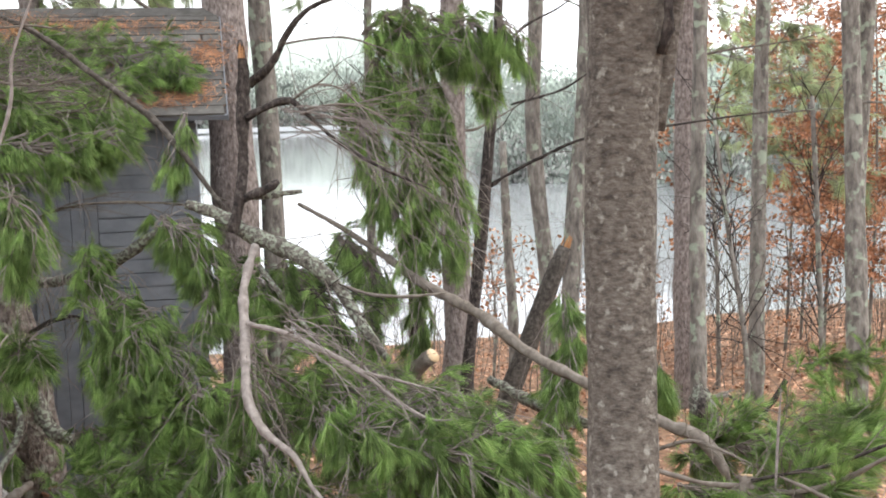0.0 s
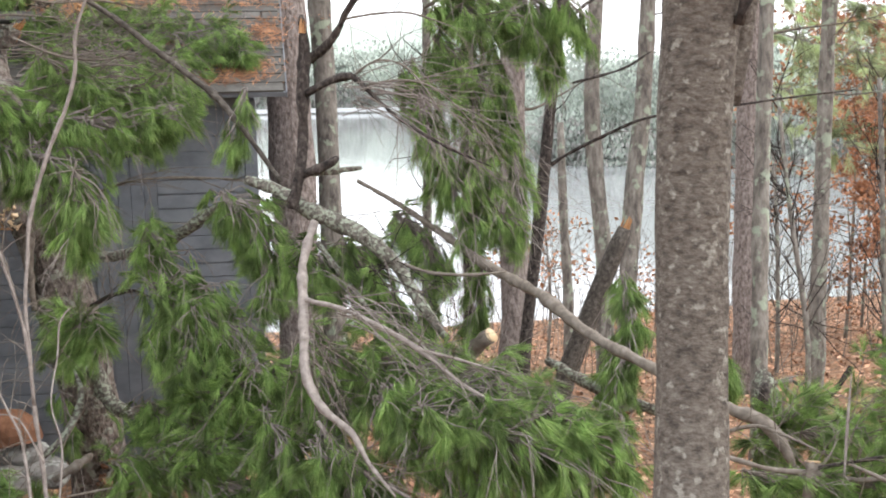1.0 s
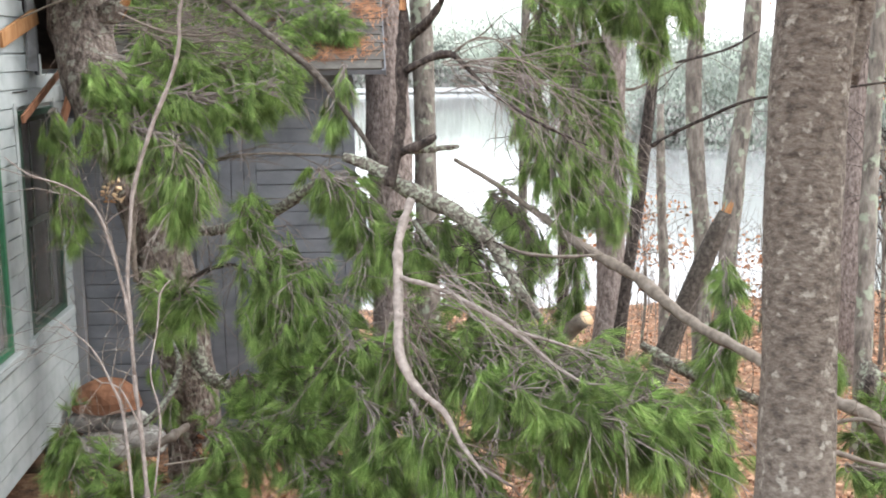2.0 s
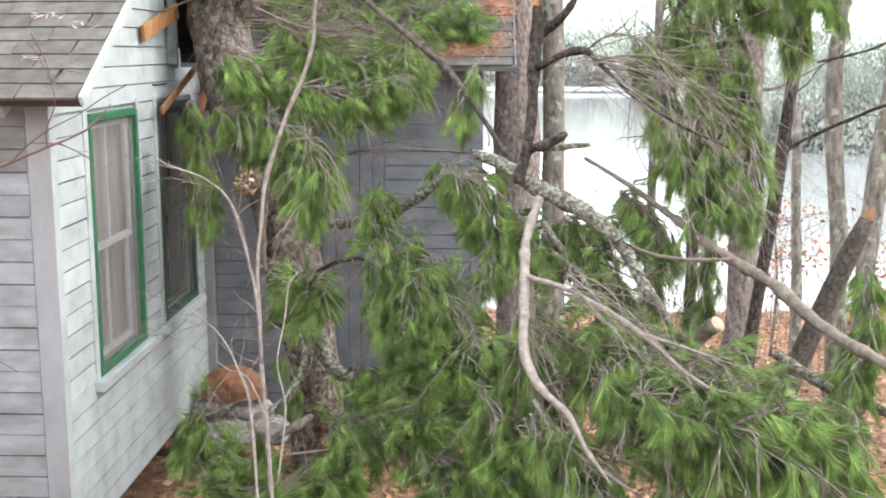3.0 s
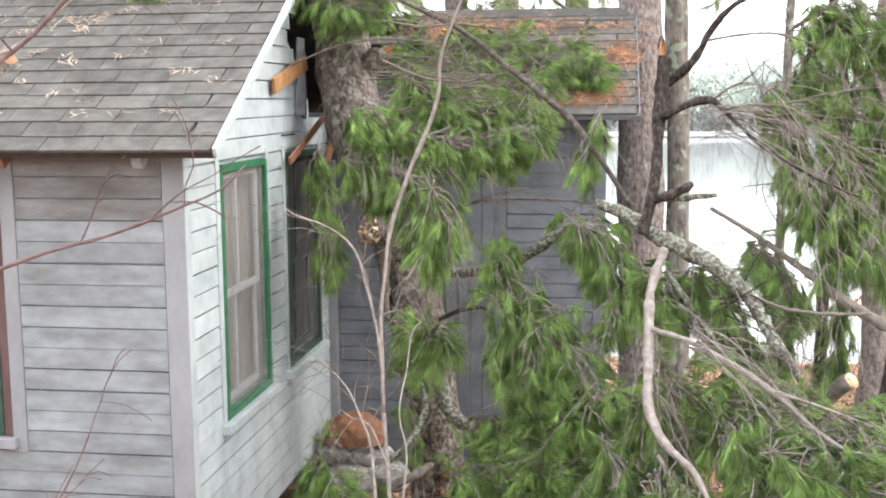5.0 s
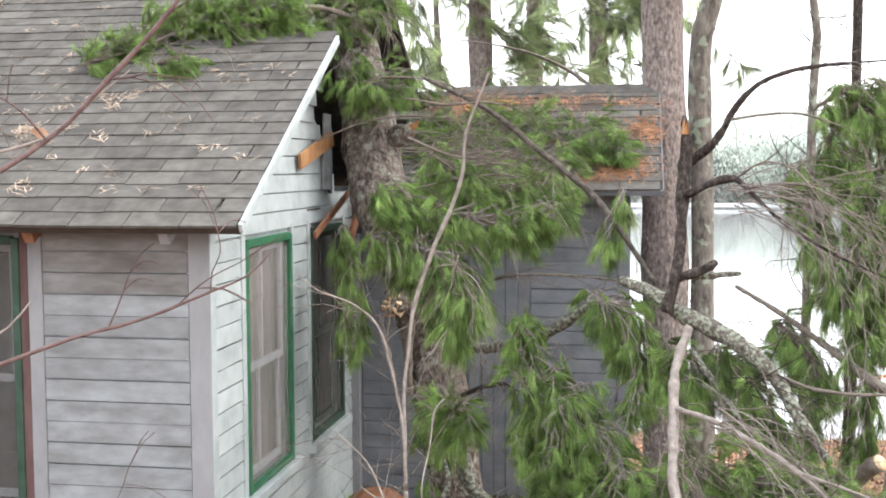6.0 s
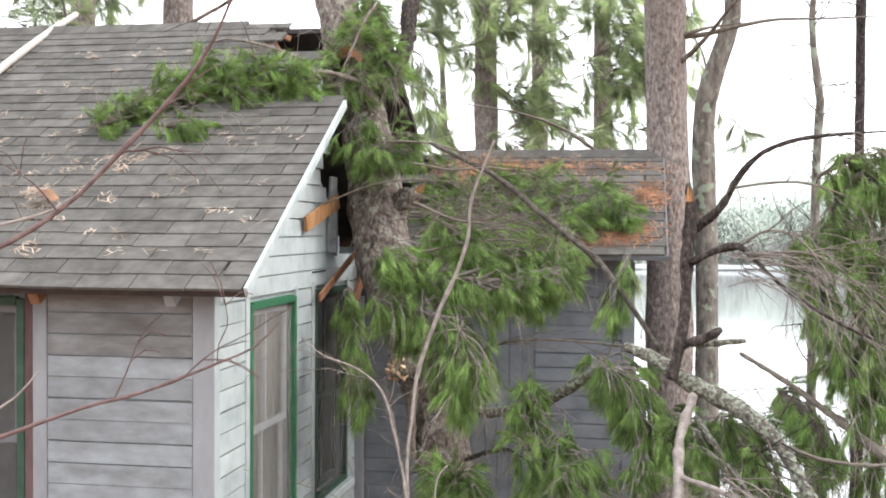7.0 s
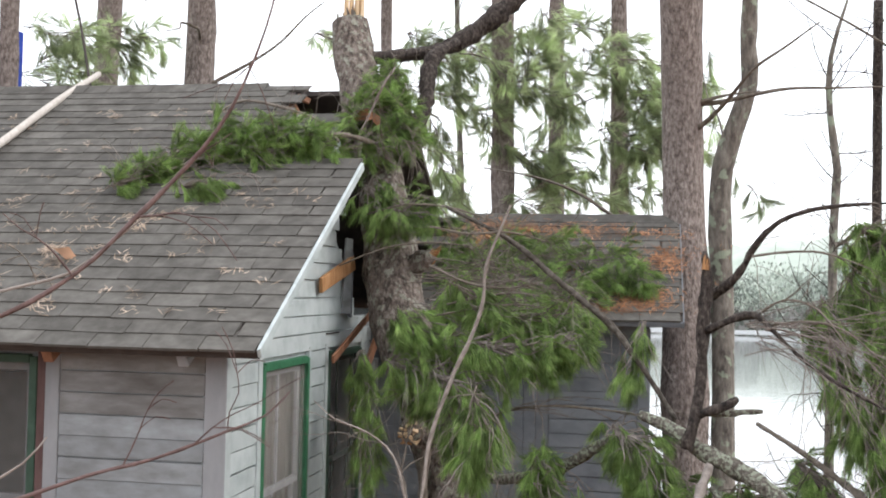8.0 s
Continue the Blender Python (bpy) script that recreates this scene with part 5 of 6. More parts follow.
def bough(owner, count, droop, pts, material="needle", size=1.0, tufts=TUFTS, per=7):
    """A bough: drooping branchlets off its line, each strung with hanging shoots of needles."""
    q = smooth_path(pts, 0.03)
    cs, ds, lines = [], [], []
    for _ in range(max(3, count // per)):
        k = RNG.integers(0, len(q))
        along = q[min(k + 3, len(q) - 1), :3] - q[max(k - 3, 0), :3]
        along /= np.linalg.norm(along) + 1e-9
        rad = q[k, 3]
        p = q[k, :3] + RNG.normal(size=3) * rad * 0.46 + np.array([0, 0, 0.2 * rad * droop])
        d = along * 0.7 + RNG.normal(size=3) * 0.55 + np.array([0, 0, 0.1 - 0.35 * droop])
        d /= np.linalg.norm(d)
        ln = rad * RNG.uniform(0.4, 1.0) + 0.05 * size
        line, r0 = [(*q[max(k - 5, 0), :3], 0.004 * size)], 0.0038 * size
        for s in range(6):
            line.append((*p, r0 * (1 - s / 7)))
            if s > 0:
                for _t in range(1 if s < 4 else 2):
                    e = d * 0.8 + RNG.normal(size=3) * 0.27
                    e[2] -= 0.8 * droop
                    cs.append(p.copy())
                    ds.append(e)
            p = p + d * ln / 5
            d = d + RNG.normal(size=3) * 0.13
            d[2] -= 0.16 * droop
            d /= np.linalg.norm(d)
        lines.append(line)
    bare = []
    for _ in range(max(2, count // 55) if material == "needle" else 0):
        k = RNG.integers(0, len(q))
        p = q[k, :3] + RNG.normal(size=3) * q[k, 3] * 0.5
        d = q[min(k + 4, len(q) - 1), :3] - q[max(k - 4, 0), :3]
        d = d / (np.linalg.norm(d) + 1e-9) * 0.8 + RNG.normal(size=3) * 0.5 + np.array([0.1, -0.35, 0.25])
        d /= np.linalg.norm(d)
        ln, line = RNG.uniform(0.2, 0.5), []
        for s in range(7):
            line.append((*p, 0.0036 * (1 - s / 8)))
            if s in (2, 3, 5):
                e = d * 0.6 + RNG.normal(size=3) * 0.5
                e[2] -= 0.5 * droop
                bare.append([(*p, 0.0022), (*(p + e * ln * 0.22), 0.0018), (*(p + e * ln * 0.45 - np.array([0, 0, 0.03 * droop])), 0.0012)])
            p = p + d * ln / 6
            d = d + RNG.normal(size=3) * 0.14
            d[2] -= 0.2 * droop
            d /= np.linalg.norm(d)
        bare.append(line)
    if bare:
        tagged(strands("twig_spray", bare, "paletwig", owner), kind="stuff")
    sc = size * RNG.uniform(0.52, 0.95, len(cs))
    needle_mass("bough", cs, ds, sc, owner, material, "", tufts)
    tagged(strands("twig_spray", lines, "paletwig" if count % 4 else "bark", owner), kind="stuff")


pine = thing("fallen_pine", "fallen white pine with drooping green boughs against the broken cabin", "fallen tree")
owners = {"pine": pine}
owners["sapling"] = thing("sapling", "slender bare pale grey sapling beside the cabin", "sapling")
owners["sapling2"] = thing("sapling", "bare many-stemmed pale shrub by the window wall", "shrub")
owners["bigtree"] = thing("tree", "stout smooth grey-brown maple trunk with pale lichen spots", "tree", "trees on the bank")
owners["darktree"] = thing("tree", "dark thin trunk with a long bare side branch", "tree", "trees on the bank")
owners["stump"] = thing("stump", "short lichen-grey snapped trunk among the boughs", "stump")
owners["stick"] = thing("stick", "dark broken stick standing in the leaves", "stick")
owners["cutlog"] = thing("cut_branch", "short sawn branch with a pale cut end", "branch")
owners["neartwig"] = thing("branch", "bare reddish branch reaching in front of the roof", "branch")
owners["neartwig2"] = thing("branch", "bare reddish twig reaching in front of the wall", "branch")
for name, bark, who, twigs, pts in LIMB_LIST:
    if name == "limb":
        pts = [*pts[:-1], (*pts[-1][:3], pts[-1][3] * 0.6)]
        pts = [(x + RNG.normal() * r * 0.18, y + RNG.normal() * r * 0.18, z + RNG.normal() * r * 0.18, max(0.0018, r * 0.84 * RNG.uniform(0.92, 1.08) - 0.001)) for x, y, z, r in pts]
    elif name in ("sapling", "stem", "twig", "side_branch"):
        pts = [(x, y, z, max(0.0015, r * 0.78 - 0.0005)) for x, y, z, r in pts]
    sides = 26 if name in ("trunk", "side_stem") else 11 if pts[0][3] > 0.02 else 6
    ob = tube(name, pts, bark, owners[who], sides=sides, step=0.12 if name == "trunk" else 0.045, rough=0.025 if name in ("trunk", "side_stem") else 0.1, rng=RNG)
    if twigs:
        tagged(strands("twig_spray", side_twigs(pts, twigs if "near" in who or "sap" in who else twigs * 2, RNG, 0.2 if "near" in who else 0.4, 0.0032), "redtwig" if bark == "redtwig" else "bark", ob), kind="stuff")
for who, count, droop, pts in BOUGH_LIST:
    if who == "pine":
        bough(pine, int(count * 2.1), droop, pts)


def twig_fan(bark, origin, aim, count, length, spread, sag, thick):
    """Bare twigs fanning out of one place and sagging."""
    lines = []
    for _ in range(count):
        p = np.array(origin) + RNG.normal(size=3) * 0.05
        d = np.array(aim) / np.linalg.norm(aim) + RNG.normal(size=3) * spread
        d /= np.linalg.norm(d)
        ln, line = length * RNG.uniform(0.5, 1.15), []
        for s in range(9):
            line.append((*p, thick * (1 - s / 10)))
            if s in (3, 5, 6) and RNG.uniform() < 0.45:
                e = d + RNG.normal(size=3) * 0.45
                e[2] -= 0.25 * sag
                lines.append([(*p, thick * 0.6), (*(p + e * ln * 0.16), thick * 0.45), (*(p + e * ln * 0.32 - np.array([0, 0, 0.03 * sag])), 0.0012)])
            p = p + d * ln / 8
            d = d + RNG.normal(size=3) * 0.09
            d[2] -= 0.14 * sag
            d /= np.linalg.norm(d)
        lines.append(line)
    tagged(strands("twig_spray", lines, bark, pine), kind="stuff")


twig_fan("paletwig", (2.89, 0.20, 3.00), (1, -0.3, -0.12), 16, 0.95, 0.22, 0.5, 0.0042)
twig_fan("paletwig", (2.77, 0.25, 3.04), (1, -0.2, 0.25), 6, 0.8, 0.25, 0.9, 0.004)
twig_fan("paletwig", (0.92, 1.20, 3.12), (1, -0.1, 0.08), 14, 0.8, 0.25, 0.3, 0.0048)
twig_fan("bark", (0.81, 1.60, 3.31), (1, -0.1, 0.05), 12, 0.9, 0.22, 0.4, 0.005)
twig_fan("paletwig", (0.92, 0.85, 2.65), (0.15, -0.3, 0.5), 8, 0.34, 0.5, 1.9, 0.0045)
twig_fan("paletwig", (1.13, 0.80, 2.63), (0.5, -0.3, 0.3), 10, 0.36, 0.45, 1.6, 0.0045)
twig_fan("paletwig", (2.70, -0.40, 1.94), (1, -0.4, -0.22), 14, 0.75, 0.25, 0.4, 0.0045)
twig_fan("bark", (2.56, -0.45, 1.78), (0.45, -0.3, -1), 18, 0.6, 0.35, 0.2, 0.004)
twig_fan("paletwig", (1.09, 1.30, 1.65), (-0.1, -0.4, 0.2), 6, 0.45, 0.4, 2.0, 0.005)
twig_fan("darkbark", (2.94, 0.05, 2.04), (1, 0, -0.3), 12, 0.6, 0.5, 0.3, 0.0045)
twig_fan("bark", (0.97, 0.00, 0.98), (0.3, -0.3, 0.3), 12, 0.4, 0.8, 0.3, 0.003)
twig_fan("bark", (0.51, 2.10, 4.23), (0.2, -0.4, -0.1), 14, 0.4, 0.5, 1.6, 0.0045)
twig_fan("bark", (1.22, 2.90, 3.23), (-0.6, -0.3, 0.1), 18, 0.8, 0.5, 0.3, 0.005)
twig_fan("paletwig", (2.21, 0.10, 1.51), (1, -0.3, 0.1), 14, 0.6, 0.6, 0.4, 0.0035)

# standing trees
FAR_TUFTS = [tuft_shape(RNG, 46, 0.1, 0.13, 0.001) for _ in range(5)]
standing = []
for i, (bark, pts) in enumerate(TREE_LIST):
    if pts[0][2] > pts[-1][2]:
        pts = pts[::-1]
    x, y, z, r = pts[0]
    g = floor_at(x, y) - 0.15
    if i == 0:
        label = "stout smooth grey-brown maple trunk with pale lichen spots"
    elif bark == "pinebark":
        label = "tall standing pine with furrowed brown bark"
    elif bark == "darkbark":
        label = "dark thin leaning trunk by the lake"
    else:
        label = "slim grey trunk with lichen on the bank"
    tree = owners["bigtree"] if i == 0 else owners["darktree"] if i == 4 else thing("tree", label, "tree", "trees on the bank")
    if z > g + 0.1:
        pts = [(x, y, g, r * 1.12)] + list(pts)
    tube("trunk", pts, "standbark" if bark == "pinebark" else bark, tree, sides=20 if i == 0 else 10, step=0.1 if i == 0 else 0.3, rough=0.02 if i == 0 else 0.04, rng=RNG)
    if i and pts[-1][2] > 4:
        q = smooth_path(pts, 0.3)
        lines = []
        for _ in range(10 if y > 6 else 4):
            k = RNG.integers(len(q) // 2, len(q))
            p, a = q[k, :3].copy(), RNG.uniform(0, 6.28)
            d = np.array([math.cos(a), math.sin(a), RNG.uniform(-0.1, 0.6)])
            ln, line, r0 = RNG.uniform(0.5, 1.6), [], q[k, 3] * 0.16
            for s in range(6):
                line.append((*p, r0 * (1 - s / 6.3)))
                p = p + d * ln / 5
                d = d + RNG.normal(size=3) * 0.18
            lines.append(line)
        tagged(strands("branch_spray", lines, "bark" if bark == "pinebark" else bark, tree), kind="stuff")
    if i and bark == "greybark" and max(p[3] for p in pts) < 0.07:
        tagged(strands("twig_spray", side_twigs(pts, 36, RNG, 0.9, 0.009, -0.3), "darkbark", tree), kind="stuff")
    standing.append((np.array(pts)[:, :3], tree))
# crowns of the standing trees, in the needles paled for haze
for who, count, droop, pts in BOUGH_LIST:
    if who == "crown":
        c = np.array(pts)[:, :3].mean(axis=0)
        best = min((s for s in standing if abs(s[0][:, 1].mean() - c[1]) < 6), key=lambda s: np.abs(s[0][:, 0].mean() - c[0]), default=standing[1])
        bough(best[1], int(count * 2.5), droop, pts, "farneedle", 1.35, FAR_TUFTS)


def leaf_cloud(name, centres, size, material, label, category, kind="stuff", flat=False, parent=None, upright=False):
    """Many small folded leaves."""
    k = len(centres)
    d = RNG.normal(size=(k, 3))
    if flat:
        d[:, 2] *= 0.35
    if upright:
        d = d * 0.3 + np.array([0, 0, 1.0])
    d /= np.linalg.norm(d, axis=1)[:, None]
    e = np.cross(d, RNG.normal(size=(k, 3)) * (0.5 if flat else 1) + np.array([0, 0, 1.2 if flat else 0]))
    e /= np.linalg.norm(e, axis=1)[:, None]
    n_ = np.cross(d, e)
    s = size * RNG.uniform(0.6, 1.3, (k, 1))
    co = np.stack([centres - d * s, centres + e * s * 0.55 + n_ * s * 0.2, centres + d * s, centres - e * s * 0.55 + n_ * s * 0.2], 1).reshape(-1, 3)
    ob = quads_mesh(name, co, np.arange(4 * k).reshape(k, 4), material, parent)
    return tagged(ob, label, category, kind=kind) if not parent else ob


# leaf litter over the bank
k = 46000
lx, ly = RNG.uniform(-1.5, 18, k), RNG.uniform(0, 1, k) ** 1.4 * 19 + 0.6
keep = (lx > 2.4) | (ly < 3.1)
keep &= ~((lx < 0.05) & (ly < 3.3))
lx, ly = lx[keep], ly[keep]
lz = ground_height(lx, ly) + np.array([noise.noise(Vector((x * 0.7, y * 0.7, 0))) * 0.09 + noise.noise(Vector((x * 2.3, y * 2.3, 5))) * 0.03 for x, y in zip(lx, ly)])
nx_, ny_ = RNG.uniform(0.05, 4.2, 9000), RNG.uniform(-1.8, 0.7, 9000)
lx, ly = np.append(lx, nx_), np.append(ly, ny_)
lz = np.append(lz, ground_height(nx_, ny_) + np.array([noise.noise(Vector((x * 0.7, y * 0.7, 0))) * 0.09 + noise.noise(Vector((x * 2.3, y * 2.3, 5))) * 0.03 for x, y in zip(nx_, ny_)]))
leaf_cloud("leaf_litter", np.stack([lx, ly, lz + 0.03], -1), 0.042, "litter", "fallen brown and tan leaves covering the bank", "leaves", flat=True)


def cloud_points(boxes, count):
    out = []
    for (x0, x1, y0, y1, z0, z1), share in boxes:
        n_ = int(count * share)
        hubs = np.stack([RNG.uniform(x0, x1, n_ // 25 + 1), RNG.uniform(y0, y1, n_ // 25 + 1), RNG.uniform(z0, z1, n_ // 25 + 1)], -1)
        out.append(hubs[RNG.integers(len(hubs), size=n_)] + RNG.normal(size=(n_, 3)) * np.array([0.38, 0.38, 0.1]))
    return np.vstack(out)


# young beeches with dry leaves
for x, y, zb, zt, n_ in ((11.3, 8.2, 0.2, 4.0, 900), (13.2, 9.0, -0.3, 5.0, 1300), (9.2, 9.5, 0.6, 4.4, 260), (12.4, 11.5, 1.0, 5.2, 700), (6.4, 9.8, -0.2, 0.9, 160), (8.8, 11.5, -1.4, 0.3, 300), (11.6, 10.6, -0.9, 1.0, 420), (11.95, 10.0, 0.2, 4.3, 1500), (12.1, 9.0, 0.3, 4.2, 1200), (13.4, 11.0, 0.3, 4.5, 1500), (12.4, 12.0, 0.6, 4.0, 900), (10.9, 10.5, 2.2, 4.4, 500)):
    beech = thing("beech_tree", "young beech holding dry orange leaves", "tree", "young beeches")
    g = floor_at(x, y) - 0.1
    spine = [(x, y, g, 0.03), (x + 0.05, y, (g + zt) / 2, 0.02), (x - 0.03, y + 0.05, zt, 0.006)]
    tube("trunk", spine, "greybark", beech, sides=6, step=0.3, rng=RNG)
    lines, pts_ = [], []
    for _ in range(26):
        z = RNG.uniform(zb, zt)
        a, ln = RNG.uniform(0, 6.28), RNG.uniform(0.5, 1.4)
        d = np.array([math.cos(a), math.sin(a), 0.2])
        p = np.array([x, y, z])
        lines.append([(*p, 0.008), (*(p + d * ln * 0.5), 0.005), (*(p + d * ln + np.array([0, 0, -0.1])), 0.002)])
        m_ = n_ // 9
        s = RNG.uniform(0.25, 1.0, m_)[:, None]
        pts_.append(p + d * ln * s + RNG.normal(size=(m_, 3)) * np.array([0.12, 0.12, 0.07]))
    tagged(strands("branch_spray", lines, "greybark", beech), kind="stuff")
    leaf_cloud("leaves", np.vstack(pts_), 0.043, "beech", "", "", parent=beech)

# bare brush on the bank
lines = []
for _ in range(460):
    x, y = RNG.uniform(3.5, 17), RNG.uniform(7, 19)
    h, p = RNG.uniform(0.8, 3.2), np.array([x, y, floor_at(x, y) - 0.05])
    d, line, r0 = np.array([*RNG.normal(size=2) * 0.18, 1.0]), [], RNG.uniform(0.004, 0.011)
    for s in range(7):
        line.append((*p, r0 * (1 - s / 7.5)))
        if s in (2, 3, 4):
            e = np.array([*RNG.normal(size=2) * 0.6, 0.7]) * h * 0.3
            lines.append([(*p, r0 * 0.5), (*(p + e * 0.5), r0 * 0.4), (*(p + e + RNG.normal(size=3) * 0.1), 0.0015)])
        p = p + d * h / 6
        d = d + np.array([*RNG.normal(size=2) * 0.12, 0])
    lines.append(line)
tagged(strands("brush", lines, "bark"), "bare grey brush along the shore", "brush", kind="stuff")

# far woods across the lake, with haze painted into their colours
def woods(name, count, xs, depth, height, material, size, label):
    ratio = RNG.uniform(xs[0], xs[1], count)
    y = shore_at(2.2 + ratio * 1e4, np.full(count, 1e4)) + RNG.uniform(0, 1, count) ** 1.5 * depth
    x = 2.2 + ratio * (y + 6)
    tops = height * (0.55 + 0.45 * np.array([0.5 + noise.noise(Vector((a * 0.09, b * 0.05, 3))) for a, b in zip(x, y)]))
    z = np.maximum(ground_height(x, y), -3) + RNG.uniform(0, 1, count) ** 1.3 * tops
    leaf_cloud(name, np.stack([x, y, z], -1), size, material, label, "woods", upright=True)


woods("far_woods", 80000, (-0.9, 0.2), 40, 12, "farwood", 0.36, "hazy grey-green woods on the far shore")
woods("far_brush", 16000, (-0.9, 0.2), 8, 5, "farbush", 0.5, "bare brown trees at the far waterline, paled by painted haze")
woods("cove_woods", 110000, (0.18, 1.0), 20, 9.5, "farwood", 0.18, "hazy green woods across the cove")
woods("cove_brush", 50000, (0.18, 1.0), 9, 4, "farbush", 0.12, "bare brown brush across the cove, paled by painted haze")
rr = np.linspace(-1.0, 1.2, 240)
ys = shore_at(2.2 + rr * 1e4, np.full(240, 1e4))
rows_ = []
for back_, high in ((14, 0.0), (24, 0.55), (36, 0.85), (48, 1.0), (90, 0.9)):
    yy = ys + back_ * ys / 170 * 1.3
    hh = np.array([17 + 5 * noise.noise(Vector((a * 9, 2, 0))) + 1.6 * noise.noise(Vector((a * 70, back_, 4))) for a in rr]) * high * ys / 172 - 3.2
    rows_.append(np.stack([2.2 + rr * (yy + 6), yy, hh], -1))
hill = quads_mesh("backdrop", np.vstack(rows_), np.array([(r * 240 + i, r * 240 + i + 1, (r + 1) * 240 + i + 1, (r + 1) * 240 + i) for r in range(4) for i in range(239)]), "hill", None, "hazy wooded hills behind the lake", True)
tagged(hill, category="hill", kind="structure")
dock = thing("dock", "long white dock at the far waterline", "dock")
box_part("deck", (-30, 160.0, -2.8), (32, 161.5, -2.25), "snow", dock)
lines = []
for _ in range(160):
    ratio = RNG.uniform(0.2, 0.8)
    y = float(shore_at(2.2 + ratio * 1e4, 1e4)) + RNG.uniform(0.5, 14)
    x, h = 2.2 + ratio * (y + 6), RNG.uniform(3, 7)
    lines.append([(x, y, -3.2, 0.11), (x + RNG.normal() * 0.3, y, -3 + h * 0.5, 0.08), (x + RNG.normal() * 0.6, y, -3 + h, 0.02)])
tagged(strands("cove_trunks", lines, "farbush"), "thin grey trunks across the cove, paled by painted haze", "woods", kind="stuff")

# ---- small things round the cabin ----
BRNG0 = np.random.default_rng(11)
for a, b_, w, t_, mat, lab in (((0.06, 1.58, 3.19), (0.075, 2.38, 3.37), 0.11, 0.025, "wood", "splintered orange board"), ((0.1, 1.79, 2.67), (0.16, 2.8, 3.03), 0.06, 0.02, "oldwood", "split brown lath"),
                               ((0.14, 2.186, 2.3), (0.2, 2.753, 2.86), 0.09, 0.03, "oldwood", "broken red-brown board"),
                               ((0.05, 2.27, 2.98), (0.06, 2.3, 3.55), 0.09, 0.02, "worn", "loose grey clapboard end"), ((0.05, 2.4, 2.95), (0.06, 2.38, 3.45), 0.08, 0.02, "shedpaint", "loose blue-grey clapboard end")):
    a, b_ = Vector(a), Vector(b_)
    m = look(a, b_)
    bm = bmesh.new()
    ln = (b_ - a).length
    box(bm, (-t_ / 2, -w / 2, -ln), (t_ / 2, w / 2, 0), m, 0.003)
    for v in bm.verts:
        v.co += Vector(noise.noise_vector(v.co * 9)) * 0.012
    tagged(part("broken_board", bm, mat), lab + " hanging from the broken gable", "board", "broken gable boards")

# ragged ends of the snapped trunk and stubs
def splinters(name, base, axis, radius, count, length, material, label, parent, girth=1.0):
    axis = Vector(axis).normalized()
    bm = bmesh.new()
    side = axis.orthogonal().normalized()
    for i in range(count):
        r = radius * math.sqrt(RNG.uniform(0, 1)) * 0.9
        o = Vector(base) + (Matrix.Rotation(RNG.uniform(0, 6.28), 4, axis) @ side) * r
        w = radius * RNG.uniform(0.12, 0.3) * girth
        tip = o + axis * length * RNG.uniform(0.3, 1.0) + Vector(RNG.normal(size=3)) * radius * 0.12
        k = [bm.verts.new(o - axis * 0.05 + (Matrix.Rotation(j * 1.57 + i, 4, axis) @ side) * w) for j in range(4)]
        e = [bm.verts.new(tip + (Matrix.Rotation(j * 1.57 + i, 4, axis) @ side) * w * 0.25) for j in range(4)]
        for j in range(4):
            bm.faces.new([k[j], k[(j + 1) % 4], e[(j + 1) % 4], e[j]])
        bm.faces.new(e)
    bmesh.ops.recalc_face_normals(bm, faces=bm.faces)
    return part(name, bm, material, parent, label)


splinters("snapped_top", (-0.213, 3.165, 5.369), (-0.1, 0.05, 1), 0.13, 16, 0.16, "pinebark", "ragged bark collar", pine)
splinters("split_wood", (-0.192, 3.145, 5.370), (-0.02, 0.05, 1), 0.09, 12, 0.65, "palewood", "pale split heartwood spike", pine)
splinters("split_wood", (0.735, 1.537, 2.247), (-0.35, -0.9, 0.35), 0.085, 18, 0.06, "palewood", "ragged pale orange break", pine, 1.7)
splinters("split_wood", (0.689, 1.656, 2.166), (-0.75, -0.6, 0.1), 0.055, 12, 0.08, "wood", "ragged orange break", pine, 1.8)
splinters("split_wood", (0.697, 2.237, 3.426), (0.7, -0.4, 0.6), 0.055, 12, 0.1, "wood", "ragged orange break", pine, 1.7)
splinters("split_wood", (1.220, 1.882, 0.325), (0.3, -0.9, 0.2), 0.14, 18, 0.2, "oldwood", "dark red split butt", pine)

for k in range(7):
    p0 = Vector((0.72 + 0.06 * k, 3.9 + 0.12 * BRNG0.normal(), 3.52 + 0.03 * k))
    tagged(box_part("roof_splinter", (0, 0, 0), (0.035, 0.28, 0.02), "wood", None, "", Matrix.Translation(p0) @ pose(0, 0, 0, 20 + 30 * BRNG0.normal(), 20 * BRNG0.normal(), 60 * BRNG0.normal()), 0.003), "splintered orange board at the torn wing roof", "board", "broken roof boards")

splinters("split_wood", (5.1, 2.32, 1.89), (0.4, 0, 1), 0.05, 14, 0.09, "wood", "ragged orange break", standing[16][1])
splinters("cut_end", (2.587, 0.355, 3.372), (0.05, 0, 1), 0.025, 9, 0.03, "wood", "reddish broken tip", pine)
for name, bark, who, twigs, pts in LIMB_LIST:
    if name == "cut_branch":
        (x0, y0, z0, r0), (x1, y1, z1, r1) = pts[-2], pts[-1]
        k = 0.004 / math.dist((x0, y0, z0), (x1, y1, z1))
        tube("cut_end", [(x1 - (x1 - x0) * k, y1 - (y1 - y0) * k, z1 - (z1 - z0) * k, r1 * 0.93), (x1 + (x1 - x0) * k, y1 + (y1 - y0) * k, z1 + (z1 - z0) * k, r1 * 0.93)], "palewood", owners[who], "pale sawn end", sides=12, step=0.1, rough=0.02, rng=RNG)
